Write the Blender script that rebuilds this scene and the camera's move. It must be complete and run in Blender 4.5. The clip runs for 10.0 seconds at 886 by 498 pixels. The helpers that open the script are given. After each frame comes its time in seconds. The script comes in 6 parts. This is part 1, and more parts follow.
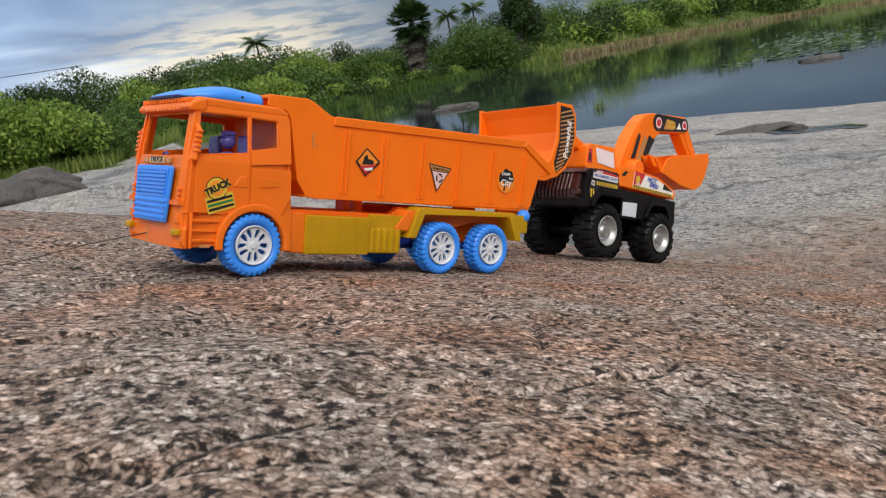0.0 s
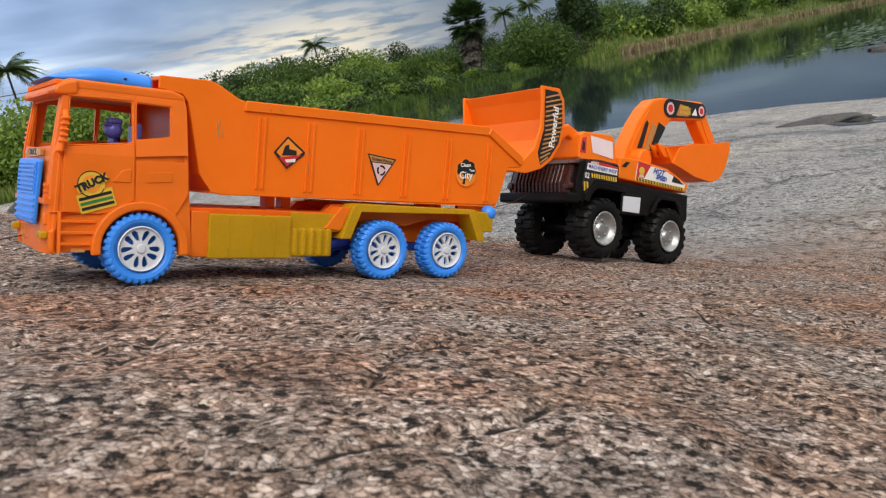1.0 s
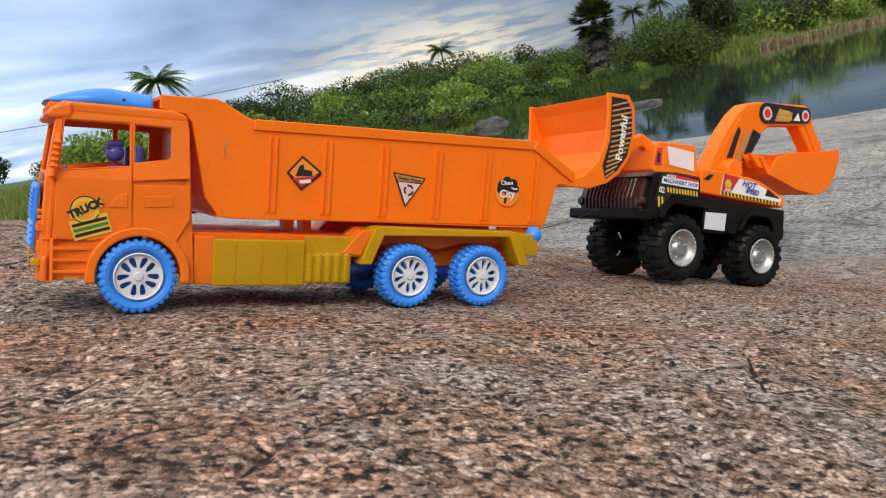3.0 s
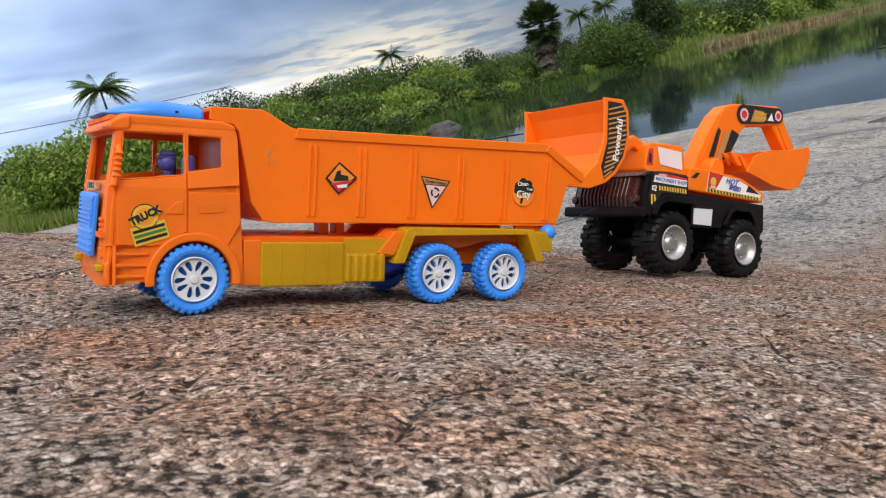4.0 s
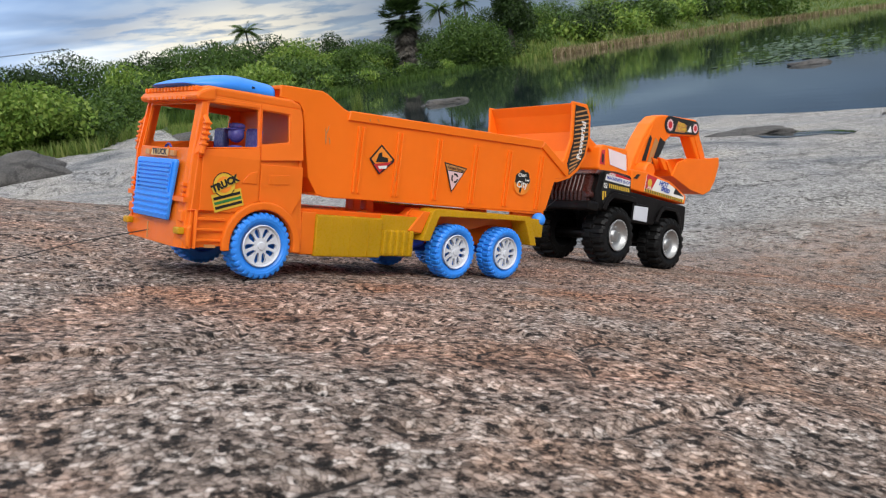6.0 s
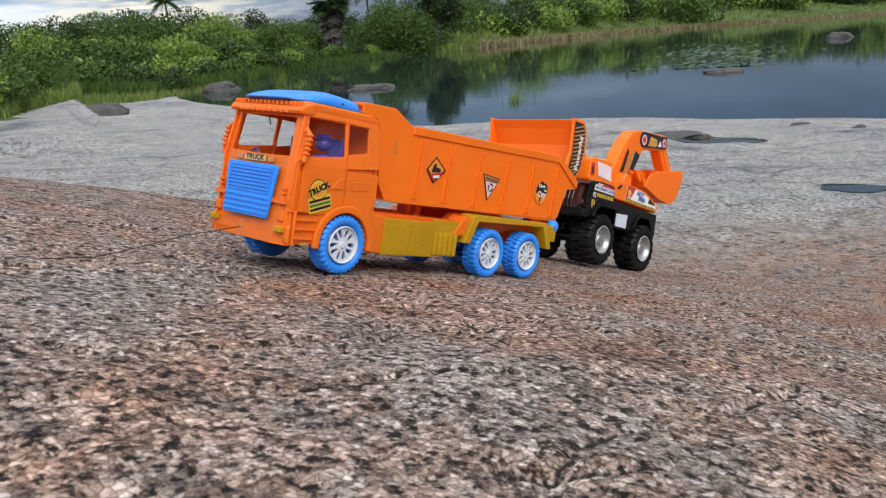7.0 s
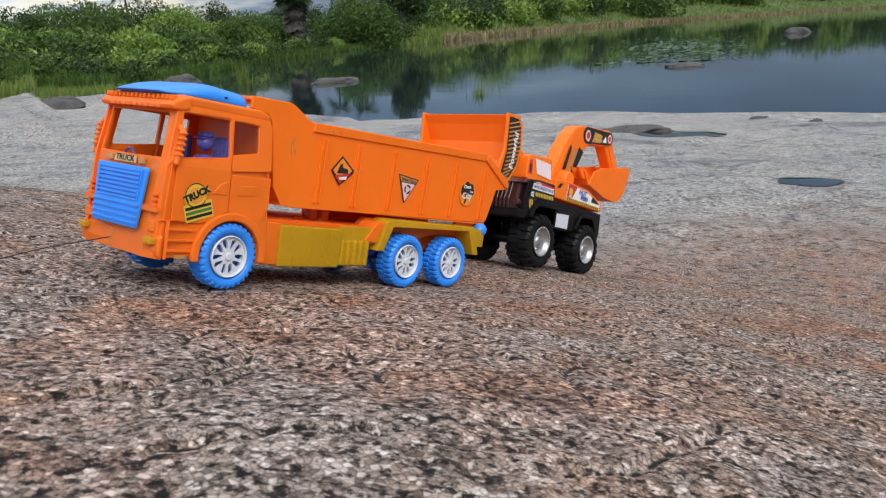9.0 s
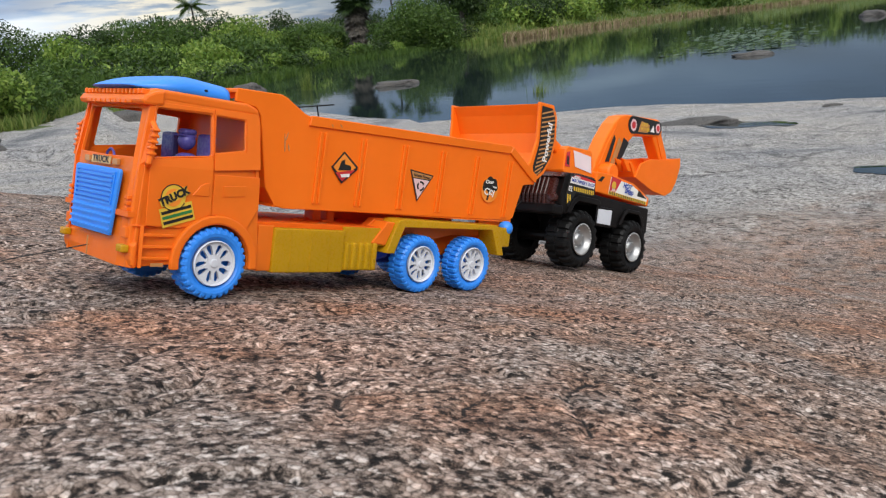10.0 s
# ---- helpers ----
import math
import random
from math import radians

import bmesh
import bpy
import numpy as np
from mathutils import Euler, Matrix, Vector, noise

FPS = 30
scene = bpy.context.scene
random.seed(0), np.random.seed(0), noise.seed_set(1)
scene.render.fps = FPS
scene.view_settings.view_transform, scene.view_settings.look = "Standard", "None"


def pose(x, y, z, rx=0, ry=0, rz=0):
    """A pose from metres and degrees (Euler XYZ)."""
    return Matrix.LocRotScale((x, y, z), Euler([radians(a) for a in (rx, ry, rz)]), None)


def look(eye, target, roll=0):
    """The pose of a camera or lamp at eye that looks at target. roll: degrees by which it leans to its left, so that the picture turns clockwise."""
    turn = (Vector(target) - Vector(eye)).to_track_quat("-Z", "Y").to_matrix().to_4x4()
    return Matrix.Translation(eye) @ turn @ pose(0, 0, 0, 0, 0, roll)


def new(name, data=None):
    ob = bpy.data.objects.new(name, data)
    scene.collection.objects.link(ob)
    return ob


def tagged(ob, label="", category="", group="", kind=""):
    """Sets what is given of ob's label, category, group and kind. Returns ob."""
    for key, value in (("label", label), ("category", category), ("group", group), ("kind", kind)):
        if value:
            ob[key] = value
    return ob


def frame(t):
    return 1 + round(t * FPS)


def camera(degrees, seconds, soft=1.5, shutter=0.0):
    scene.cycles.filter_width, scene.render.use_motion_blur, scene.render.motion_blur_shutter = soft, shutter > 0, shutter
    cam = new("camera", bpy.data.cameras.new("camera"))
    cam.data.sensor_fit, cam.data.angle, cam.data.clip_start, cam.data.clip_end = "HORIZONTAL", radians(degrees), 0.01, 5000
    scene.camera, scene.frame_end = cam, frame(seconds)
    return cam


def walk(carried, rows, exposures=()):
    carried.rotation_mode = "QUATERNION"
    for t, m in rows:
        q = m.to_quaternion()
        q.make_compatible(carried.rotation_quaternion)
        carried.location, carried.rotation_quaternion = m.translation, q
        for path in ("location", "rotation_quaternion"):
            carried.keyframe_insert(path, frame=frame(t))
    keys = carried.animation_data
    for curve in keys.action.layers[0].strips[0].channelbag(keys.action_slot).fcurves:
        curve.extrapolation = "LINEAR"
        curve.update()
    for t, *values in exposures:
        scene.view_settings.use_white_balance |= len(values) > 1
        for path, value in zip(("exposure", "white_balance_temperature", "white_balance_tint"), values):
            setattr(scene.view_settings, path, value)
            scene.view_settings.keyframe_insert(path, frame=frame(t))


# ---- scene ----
cam = camera(58.17, 10.0, 1.15)
cam.data.dof.use_dof, cam.data.dof.focus_distance, cam.data.dof.aperture_fstop = True, 0.80, 34.0
# seconds, eye, yaw, pitch, roll
ROWS = [
    (0, -0.2253, -0.6444, 0.1375, -40.58, -13.07, -8.91),
    (0.5, -0.1491, -0.6345, 0.1195, -38.35, -12.84, -9.42),
    (1, -0.0740, -0.6362, 0.0983, -36.33, -12.47, -10.23),
    (1.5, -0.0189, -0.6331, 0.0925, -32.47, -11.73, -9.88),
    (2, 0.0177, -0.6293, 0.0852, -29.31, -11.11, -10.42),
    (2.5, 0.0515, -0.6308, 0.0857, -27.12, -10.63, -11.16),
    (4, -0.0442, -0.6344, 0.1069, -30.82, -11.00, -12.20),
    (4.5, -0.0786, -0.6407, 0.1123, -34.59, -11.64, -11.22),
    (5, -0.1430, -0.6256, 0.1218, -37.19, -12.03, -9.61),
    (6.5, -0.2874, -0.5780, 0.1627, -44.43, -14.50, -5.53),
    (7, -0.3713, -0.5646, 0.1915, -47.62, -15.07, -3.51),
    (7.5, -0.3739, -0.5618, 0.1980, -49.80, -15.43, -3.21),
    (8, -0.3455, -0.5636, 0.1968, -51.09, -15.81, -2.16),
    (8.5, -0.3142, -0.5599, 0.1872, -51.05, -15.76, -2.27),
    (9, -0.2749, -0.5546, 0.1817, -50.09, -15.65, -3.24),
    (9.5, -0.2596, -0.5517, 0.1737, -47.57, -15.30, -3.58),
    (10, -0.1939, -0.5474, 0.1605, -45.26, -15.26, -5.73),
]
walk(cam, [(t, pose(x, y, z, 0, 0, yaw) @ pose(0, 0, 0, 90 + pitch) @ pose(0, 0, 0, 0, 0, roll)) for t, x, y, z, yaw, pitch, roll in ROWS],
     [(0, -0.06, 6600, 10), (2.5, -0.01, 6700, 10), (5, 0.08, 6500, 10), (7, 0.06, 6150, 10), (9, 0.05, 6150, 10), (10, 0.04, 6300, 10)])

# the tilt of the rock face on which the toys stand
TILT_M = Matrix(((0.96175, 0.00754, 0.27381),
           (0.00000, 0.99962, -0.02751),
           (-0.27392, 0.02646, 0.96139))).to_4x4()
LAKE = -1.9

# ---- world, sun, exposure ----
SUN_AZ, SUN_EL = 209.0, 43.0        # degrees from +y towards +x, and above the horizon
GAP_AZ = 29.0                       # where the cloud breaks low over the trees


def node(tree, kind, **values):
    nd = tree.nodes.new(kind)
    for key, value in values.items():
        if key in nd.inputs:
            nd.inputs[key].default_value = value
        else:
            setattr(nd, key, value)
    return nd


def math_node(tree, op, a, b=None, clamp=False):
    nd = tree.nodes.new("ShaderNodeMath")
    nd.operation, nd.use_clamp = op, clamp
    for slot, v in ((0, a), (1, b)):
        if v is None:
            continue
        if isinstance(v, (int, float)):
            nd.inputs[slot].default_value = v
        else:
            tree.links.new(v, nd.inputs[slot])
    return nd.outputs[0]


def ramp(tree, fac, stops, interp="LINEAR"):
    nd = tree.nodes.new("ShaderNodeValToRGB")
    nd.color_ramp.interpolation = interp
    els = nd.color_ramp.elements
    while len(els) < len(stops):
        els.new(0.5)
    for el, (p, c) in zip(els, stops):
        el.position = p
        el.color = (*c, 1) if len(c) == 3 else c
    tree.links.new(fac, nd.inputs[0])
    return nd.outputs[0]


def mixed(tree, fac, a, b, mode="MIX"):
    nd = tree.nodes.new("ShaderNodeMix")
    nd.data_type, nd.blend_type = "RGBA", mode
    for slot, v in ((0, fac), (6, a), (7, b)):
        if isinstance(v, (int, float)):
            nd.inputs[slot].default_value = v
        elif isinstance(v, tuple):
            nd.inputs[slot].default_value = (*v, 1)
        else:
            tree.links.new(v, nd.inputs[slot])
    return nd.outputs[2]


def make_world():
    """An evening sky: grey-blue cloud sheets, pale breaks, a warm gap low over the trees."""
    w = bpy.data.worlds.new("sky")
    scene.world = w
    w.use_nodes = True
    t = w.node_tree
    t.nodes.clear()
    out = t.nodes.new("ShaderNodeOutputWorld")
    sky = t.nodes.new("ShaderNodeTexSky")
    sky.sky_type, sky.sun_disc = "NISHITA", False
    sky.sun_elevation, sky.sun_rotation = radians(SUN_EL), radians(SUN_AZ)
    bg_sky = t.nodes.new("ShaderNodeBackground")
    bg_sky.inputs[1].default_value = 0.025
    t.links.new(sky.outputs[0], bg_sky.inputs[0])
    co = t.nodes.new("ShaderNodeTexCoord").outputs["Generated"]
    sep = t.nodes.new("ShaderNodeSeparateXYZ")
    t.links.new(co, sep.inputs[0])
    x, y, z = sep.outputs
    up = math_node(t, "MAXIMUM", z, 0.0)
    # cloud sheets, drawn out towards the horizon
    flat = math_node(t, "ADD", up, 0.10)
    comb = t.nodes.new("ShaderNodeCombineXYZ")
    t.links.new(math_node(t, "DIVIDE", x, flat), comb.inputs[0])
    t.links.new(math_node(t, "DIVIDE", y, flat), comb.inputs[1])
    n1 = node(t, "ShaderNodeTexNoise", Scale=0.50, Detail=3.0, Roughness=0.5, Distortion=0.6)
    t.links.new(comb.outputs[0], n1.inputs["Vector"])
    n2 = node(t, "ShaderNodeTexNoise", Scale=1.7, Detail=4.0, Roughness=0.5, Distortion=0.4)
    t.links.new(comb.outputs[0], n2.inputs["Vector"])
    blend = math_node(t, "ADD", math_node(t, "MULTIPLY", n1.outputs[0], 0.82), math_node(t, "MULTIPLY", n2.outputs[0], 0.18))
    cloud = ramp(t, blend, [(0.38, (0.10, 0.155, 0.29)), (0.47, (0.17, 0.25, 0.42)), (0.55, (0.28, 0.36, 0.50)), (0.64, (0.70, 0.72, 0.75))])
    # the warm gap low in the direction of the sun
    d = Vector((math.sin(radians(GAP_AZ)), math.cos(radians(GAP_AZ)), 0))
    toward = math_node(t, "ADD", math_node(t, "MULTIPLY", x, d.x), math_node(t, "MULTIPLY", y, d.y))
    side = math_node(t, "POWER", math_node(t, "MAXIMUM", toward, 0.0), 120.0)
    low = ramp(t, up, [(0.0, (0.75,) * 3), (0.070, (1, 1, 1)), (0.095, (0.45,) * 3), (0.125, (0, 0, 0))])
    streak = node(t, "ShaderNodeTexNoise", Scale=2.6, Detail=6.0, Roughness=0.55)
    t.links.new(comb.outputs[0], streak.inputs["Vector"])
    gap = math_node(t, "MULTIPLY", math_node(t, "MULTIPLY", side, low), ramp(t, streak.outputs[0], [(0.42, (0.05,) * 3), (0.54, (1, 1, 1))]))
    # thinner cloud to the left of the gap, heavy rain cloud to its right
    e = Vector((math.sin(radians(GAP_AZ - 60)), math.cos(radians(GAP_AZ - 60)), 0))
    across = math_node(t, "ADD", math_node(t, "MULTIPLY", x, e.x), math_node(t, "MULTIPLY", y, e.y))
    heavy = ramp(t, math_node(t, "ADD", math_node(t, "MULTIPLY", across, 0.5), 0.5), [(0.50, (0.16, 0.23, 0.34)), (0.64, (0.26, 0.34, 0.46)), (0.74, (0.44, 0.48, 0.55)), (0.80, (0.92, 0.95, 1.00)), (0.86, (1.75, 1.72, 1.70)), (0.96, (2.6, 2.5, 2.4))])
    cloud = mixed(t, 1.0, cloud, heavy, "MULTIPLY")
    col = mixed(t, math_node(t, "MULTIPLY", gap, 0.9, True), cloud, (1.05, 0.88, 0.62))
    # a broad bright bank of cloud overhead and behind the viewer
    dome = ramp(t, up, [(0.0, (0.0,) * 3), (0.20, (0.03,) * 3), (0.65, (1, 1, 1))])
    col = mixed(t, dome, col, (1.20, 1.20, 1.20))
    bg = t.nodes.new("ShaderNodeBackground")
    bg.inputs[1].default_value = 1.0
    t.links.new(col, bg.inputs[0])
    add = t.nodes.new("ShaderNodeAddShader")
    t.links.new(bg_sky.outputs[0], add.inputs[0])
    t.links.new(bg.outputs[0], add.inputs[1])
    t.links.new(add.outputs[0], out.inputs[0])


make_world()
sun_data = bpy.data.lights.new("sun", "SUN")
sun_data.energy, sun_data.angle, sun_data.color = 2.25, radians(40), (1.0, 0.95, 0.88)
sun = new("sun", sun_data)
sun.matrix_world = look((-2.2, -4.0, 4.3), (0.0, 0.0, 0.0))


# ---- materials ----
def material(name):
    m = bpy.data.materials.new(name)
    m.use_nodes = True
    t = m.node_tree
    return m, t, t.nodes["Principled BSDF"]


def plastic(name, colour, rough=0.36, wear=0.10, bump=0.04, metal=0.0, thin=0.0, spec=0.5):
    """Moulded toy plastic (or paint, or metal): slight unevenness, dust and scuffs."""
    m, t, b = material(name)
    co = t.nodes.new("ShaderNodeTexCoord").outputs["Object"]
    n1 = node(t, "ShaderNodeTexNoise", Scale=26.0, Detail=4.0, Roughness=0.6)
    n2 = node(t, "ShaderNodeTexNoise", Scale=420.0, Detail=3.0, Roughness=0.6)
    for n in (n1, n2):
        t.links.new(co, n.inputs["Vector"])
    dark = tuple(c * (1 - wear * 1.6) for c in colour)
    lite = tuple(min(1, c * (1 + wear * 0.6) + 0.004) for c in colour)
    c = ramp(t, n1.outputs[0], [(0.3, dark), (0.7, lite)])
    t.links.new(c, b.inputs["Base Color"])
    r = ramp(t, n2.outputs[0], [(0.3, (max(0.02, rough - 0.07),) * 3), (0.75, (rough + 0.12,) * 3)])
    t.links.new(r, b.inputs["Roughness"])
    bp = node(t, "ShaderNodeBump", Strength=bump, Distance=0.002)
    t.links.new(n1.outputs[0], bp.inputs["Height"])
    t.links.new(bp.outputs[0], b.inputs["Normal"])
    b.inputs["Metallic"].default_value = metal
    b.inputs["Specular IOR Level"].default_value = spec
    if thin:
        # thin mouldings let light through
        tr = t.nodes.new("ShaderNodeBsdfTranslucent")
        tr.inputs[0].default_value = (*colour, 1)
        mx = t.nodes.new("ShaderNodeMixShader")
        mx.inputs[0].default_value = thin
        t.links.new(b.outputs[0], mx.inputs[1])
        t.links.new(tr.outputs[0], mx.inputs[2])
        t.links.new(mx.outputs[0], t.nodes["Material Output"].inputs[0])
    return m


ORANGE = plastic("orange_plastic", (0.97, 0.220, 0.012), 0.36, 0.06, spec=0.4, thin=0.30)
ORANGE_THIN = plastic("thin_orange_plastic", (1.0, 0.22, 0.010), 0.36, 0.06, spec=0.4, thin=0.5)
ORANGE_BED = plastic("bright_orange_plastic", (1.0, 0.215, 0.006), 0.40, 0.04, spec=0.35, thin=0.22)
YELLOW = plastic("yellow_plastic", (0.70, 0.42, 0.008), 0.28, 0.10, thin=0.42)
BLUE = plastic("blue_plastic", (0.030, 0.245, 0.82), 0.40, 0.08)
DEEP_BLUE = plastic("deep_blue_plastic", (0.03, 0.06, 0.40), 0.35, 0.10)
VIOLET = plastic("violet_plastic", (0.13, 0.12, 0.46), 0.25, 0.10, thin=0.3)
WHITE = plastic("white_plastic", (0.60, 0.62, 0.66), 0.40, 0.06)
BLACK = plastic("black_plastic", (0.006, 0.005, 0.005), 0.36, 0.2, spec=0.12)
RUBBER = plastic("black_tyre", (0.006, 0.006, 0.006), 0.46, 0.2, spec=0.14)
MAROON = plastic("brown_black_plastic", (0.062, 0.021, 0.017), 0.26, 0.2)
CHROME = plastic("silver_rim", (0.45, 0.45, 0.44), 0.38, 0.12, 0.10, 0.80)
PAPER_WHITE = plastic("white_paper", (0.74, 0.60, 0.60), 0.5, 0.05, 0.02)
INK = plastic("black_ink", (0.010, 0.009, 0.008), 0.45, 0.1, 0.0)
INK_YELLOW = plastic("yellow_print", (0.72, 0.46, 0.035), 0.42, 0.1, 0.02)
INK_RED = plastic("red_print", (0.55, 0.025, 0.03), 0.42, 0.1, 0.02)
INK_BLUE = plastic("blue_print", (0.02, 0.06, 0.36), 0.42, 0.1, 0.02)
INK_GREEN = plastic("green_print", (0.03, 0.20, 0.05), 0.42, 0.1, 0.02)
INK_WHITE = plastic("white_print", (0.78, 0.76, 0.72), 0.42, 0.06, 0.02)
INK_PINK = plastic("pale_pink_print", (0.74, 0.50, 0.50), 0.42, 0.06, 0.02)
INK_AMBER = plastic("amber_print", (0.86, 0.26, 0.02), 0.42, 0.1, 0.02)
PLATE_TAN = plastic("tan_plate", (0.60, 0.38, 0.14), 0.42, 0.1, 0.02)
INK_TAN = plastic("tan_print", (0.50, 0.23, 0.07), 0.45, 0.1, 0.02)


def slab_colour(t, co):
    """Colour and grain of the smoother, paler rock that runs down to the lake."""
    fine = node(t, "ShaderNodeTexNoise", Scale=46.0, Detail=9.0, Roughness=0.84)
    mid = node(t, "ShaderNodeTexNoise", Scale=3.4, Detail=7.0, Roughness=0.68, Distortion=0.5)
    wide = node(t, "ShaderNodeTexNoise", Scale=0.34, Detail=7.0, Roughness=0.62, Distortion=0.9)
    warp = node(t, "ShaderNodeTexNoise", Scale=2.2, Detail=5.0, Roughness=0.65)
    for n in (fine, mid, wide, warp):
        t.links.new(co, n.inputs["Vector"])
    # joints where the slab has split, with dirt and water in them
    shift = t.nodes.new("ShaderNodeVectorMath")
    shift.operation = "MULTIPLY_ADD"
    t.links.new(warp.outputs["Color"], shift.inputs[0])
    shift.inputs[1].default_value = (0.9, 0.9, 0.0)
    t.links.new(co, shift.inputs[2])
    joint = node(t, "ShaderNodeTexVoronoi", feature="DISTANCE_TO_EDGE", Scale=0.62)
    t.links.new(shift.outputs[0], joint.inputs["Vector"])
    open_here = ramp(t, mid.outputs[0], [(0.42, (0, 0, 0)), (0.52, (1, 1, 1))])
    line = math_node(t, "MULTIPLY", ramp(t, joint.outputs["Distance"], [(0.008, (1, 1, 1)), (0.024, (0, 0, 0))]), open_here)
    col = ramp(t, fine.outputs[0], [(0.38, (0.035, 0.033, 0.032)), (0.44, (0.20, 0.194, 0.186)), (0.53, (0.43, 0.42, 0.40)), (0.62, (0.74, 0.72, 0.69))])
    col = mixed(t, 1.0, col, ramp(t, mid.outputs[0], [(0.32, (0.55, 0.56, 0.58)), (0.46, (0.92, 0.92, 0.92)), (0.56, (1, 1, 1)), (0.72, (1.2, 1.17, 1.12))]), "MULTIPLY")
    col = mixed(t, 1.0, col, ramp(t, wide.outputs[0], [(0.36, (0.45, 0.48, 0.53)), (0.44, (0.88, 0.89, 0.92)), (0.60, (1.05, 1.02, 0.98)), (0.70, (1.25, 1.21, 1.14))]), "MULTIPLY")
    col = mixed(t, math_node(t, "MULTIPLY", line, 0.6), col, (0.025, 0.026, 0.028))
    return col, fine.outputs[0]


def rock():
    """Weathered granite: small rusty and grey grains with dark gaps; farther off the pale slab takes over."""
    m, t, b = material("granite")
    co = t.nodes.new("ShaderNodeTexCoord").outputs["Object"]
    # grains, a little drawn out, pushed about by a fine noise
    jog = node(t, "ShaderNodeTexNoise", Scale=150.0, Detail=2.0, Roughness=0.5)
    t.links.new(co, jog.inputs["Vector"])
    push = t.nodes.new("ShaderNodeVectorMath")
    push.operation = "MULTIPLY_ADD"
    t.links.new(jog.outputs["Color"], push.inputs[0])
    push.inputs[1].default_value = (0.0015, 0.0015, 0.0015)
    t.links.new(co, push.inputs[2])
    cell = node(t, "ShaderNodeTexVoronoi", Scale=270.0, Randomness=1.0)
    edge = node(t, "ShaderNodeTexVoronoi", feature="DISTANCE_TO_EDGE", Scale=270.0, Randomness=1.0)
    for n in (cell, edge):
        t.links.new(push.outputs[0], n.inputs["Vector"])
    grit = node(t, "ShaderNodeTexNoise", Scale=210.0, Detail=4.0, Roughness=0.62)
    dust = node(t, "ShaderNodeTexNoise", Scale=900.0, Detail=2.0, Roughness=0.6)
    pit = node(t, "ShaderNodeTexNoise", Scale=135.0, Detail=4.0, Roughness=0.66)
    lump = node(t, "ShaderNodeTexNoise", Scale=20.0, Detail=6.0, Roughness=0.66)
    patch = node(t, "ShaderNodeTexNoise", Scale=7.0, Detail=8.0, Roughness=0.70)
    wide = node(t, "ShaderNodeTexNoise", Scale=2.9, Detail=8.0, Roughness=0.68)
    for n in (grit, dust, pit, lump, patch, wide):
        t.links.new(co, n.inputs["Vector"])
    sep = t.nodes.new("ShaderNodeSeparateColor")
    t.links.new(cell.outputs["Color"], sep.inputs[0])
    col = ramp(t, sep.outputs[0], [(0.0, (0.105, 0.070, 0.053)), (0.15, (0.235, 0.160, 0.124)), (0.60, (0.350, 0.246, 0.196)), (1.0, (0.540, 0.415, 0.350))])
    rust = ramp(t, patch.outputs[0], [(0.44, (0, 0, 0)), (0.62, (1, 1, 1))])
    col = mixed(t, rust, col, mixed(t, 1.0, col, (1.0, 0.76, 0.60), "MULTIPLY"))
    grey = ramp(t, wide.outputs[0], [(0.46, (1, 1, 1)), (0.57, (0, 0, 0))])
    col = mixed(t, grey, col, mixed(t, 1.0, col, (0.90, 1.05, 1.14), "MULTIPLY"))
    col = mixed(t, 1.0, col, ramp(t, lump.outputs[0], [(0.32, (0.62, 0.60, 0.58)), (0.45, (0.96, 0.96, 0.96)), (0.55, (1.04,) * 3), (0.68, (1.22,) * 3)]), "MULTIPLY")
    # darker between grains and in flaked pits
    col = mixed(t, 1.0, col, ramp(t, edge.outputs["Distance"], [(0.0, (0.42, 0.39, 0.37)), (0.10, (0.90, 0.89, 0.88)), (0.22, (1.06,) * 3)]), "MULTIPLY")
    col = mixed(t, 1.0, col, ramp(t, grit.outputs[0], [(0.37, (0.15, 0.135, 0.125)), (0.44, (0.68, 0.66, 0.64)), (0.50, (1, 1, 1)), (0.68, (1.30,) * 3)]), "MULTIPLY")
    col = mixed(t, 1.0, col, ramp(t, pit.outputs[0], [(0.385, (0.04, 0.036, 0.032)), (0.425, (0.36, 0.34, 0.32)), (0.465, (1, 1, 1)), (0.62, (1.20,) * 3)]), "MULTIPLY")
    col = mixed(t, 1.0, col, ramp(t, dust.outputs[0], [(0.3, (0.84,) * 3), (0.7, (1.14,) * 3)]), "MULTIPLY")
    # shade of the cracks, painted near-black into the colour
    crack_shade = t.nodes.new("ShaderNodeAttribute")
    crack_shade.attribute_name = "crack_shade"
    col = mixed(t, ramp(t, crack_shade.outputs["Fac"], [(0.30, (0, 0, 0)), (0.62, (1, 1, 1))]), col, (0.012, 0.010, 0.009))
    slab, slab_grain = slab_colour(t, co)
    xyz = t.nodes.new("ShaderNodeSeparateXYZ")
    t.links.new(co, xyz.inputs[0])
    dx = math_node(t, "SUBTRACT", xyz.outputs[0], 0.2)
    ahead = math_node(t, "MULTIPLY", math_node(t, "MAXIMUM", dx, 0.0), 0.40)
    back = math_node(t, "MULTIPLY", math_node(t, "MINIMUM", dx, 0.0), 0.9)
    q = math_node(t, "ADD", math_node(t, "POWER", math_node(t, "ADD", ahead, back), 2.0), math_node(t, "POWER", xyz.outputs[1], 2.0))
    reach = math_node(t, "MULTIPLY", math_node(t, "SQRT", q), 0.2)
    reach = math_node(t, "ADD", reach, math_node(t, "MULTIPLY", math_node(t, "SUBTRACT", wide.outputs[0], 0.5), 0.45))
    far = ramp(t, reach, [(0.30, (0, 0, 0)), (0.48, (1, 1, 1))])
    col = mixed(t, far, col, slab)
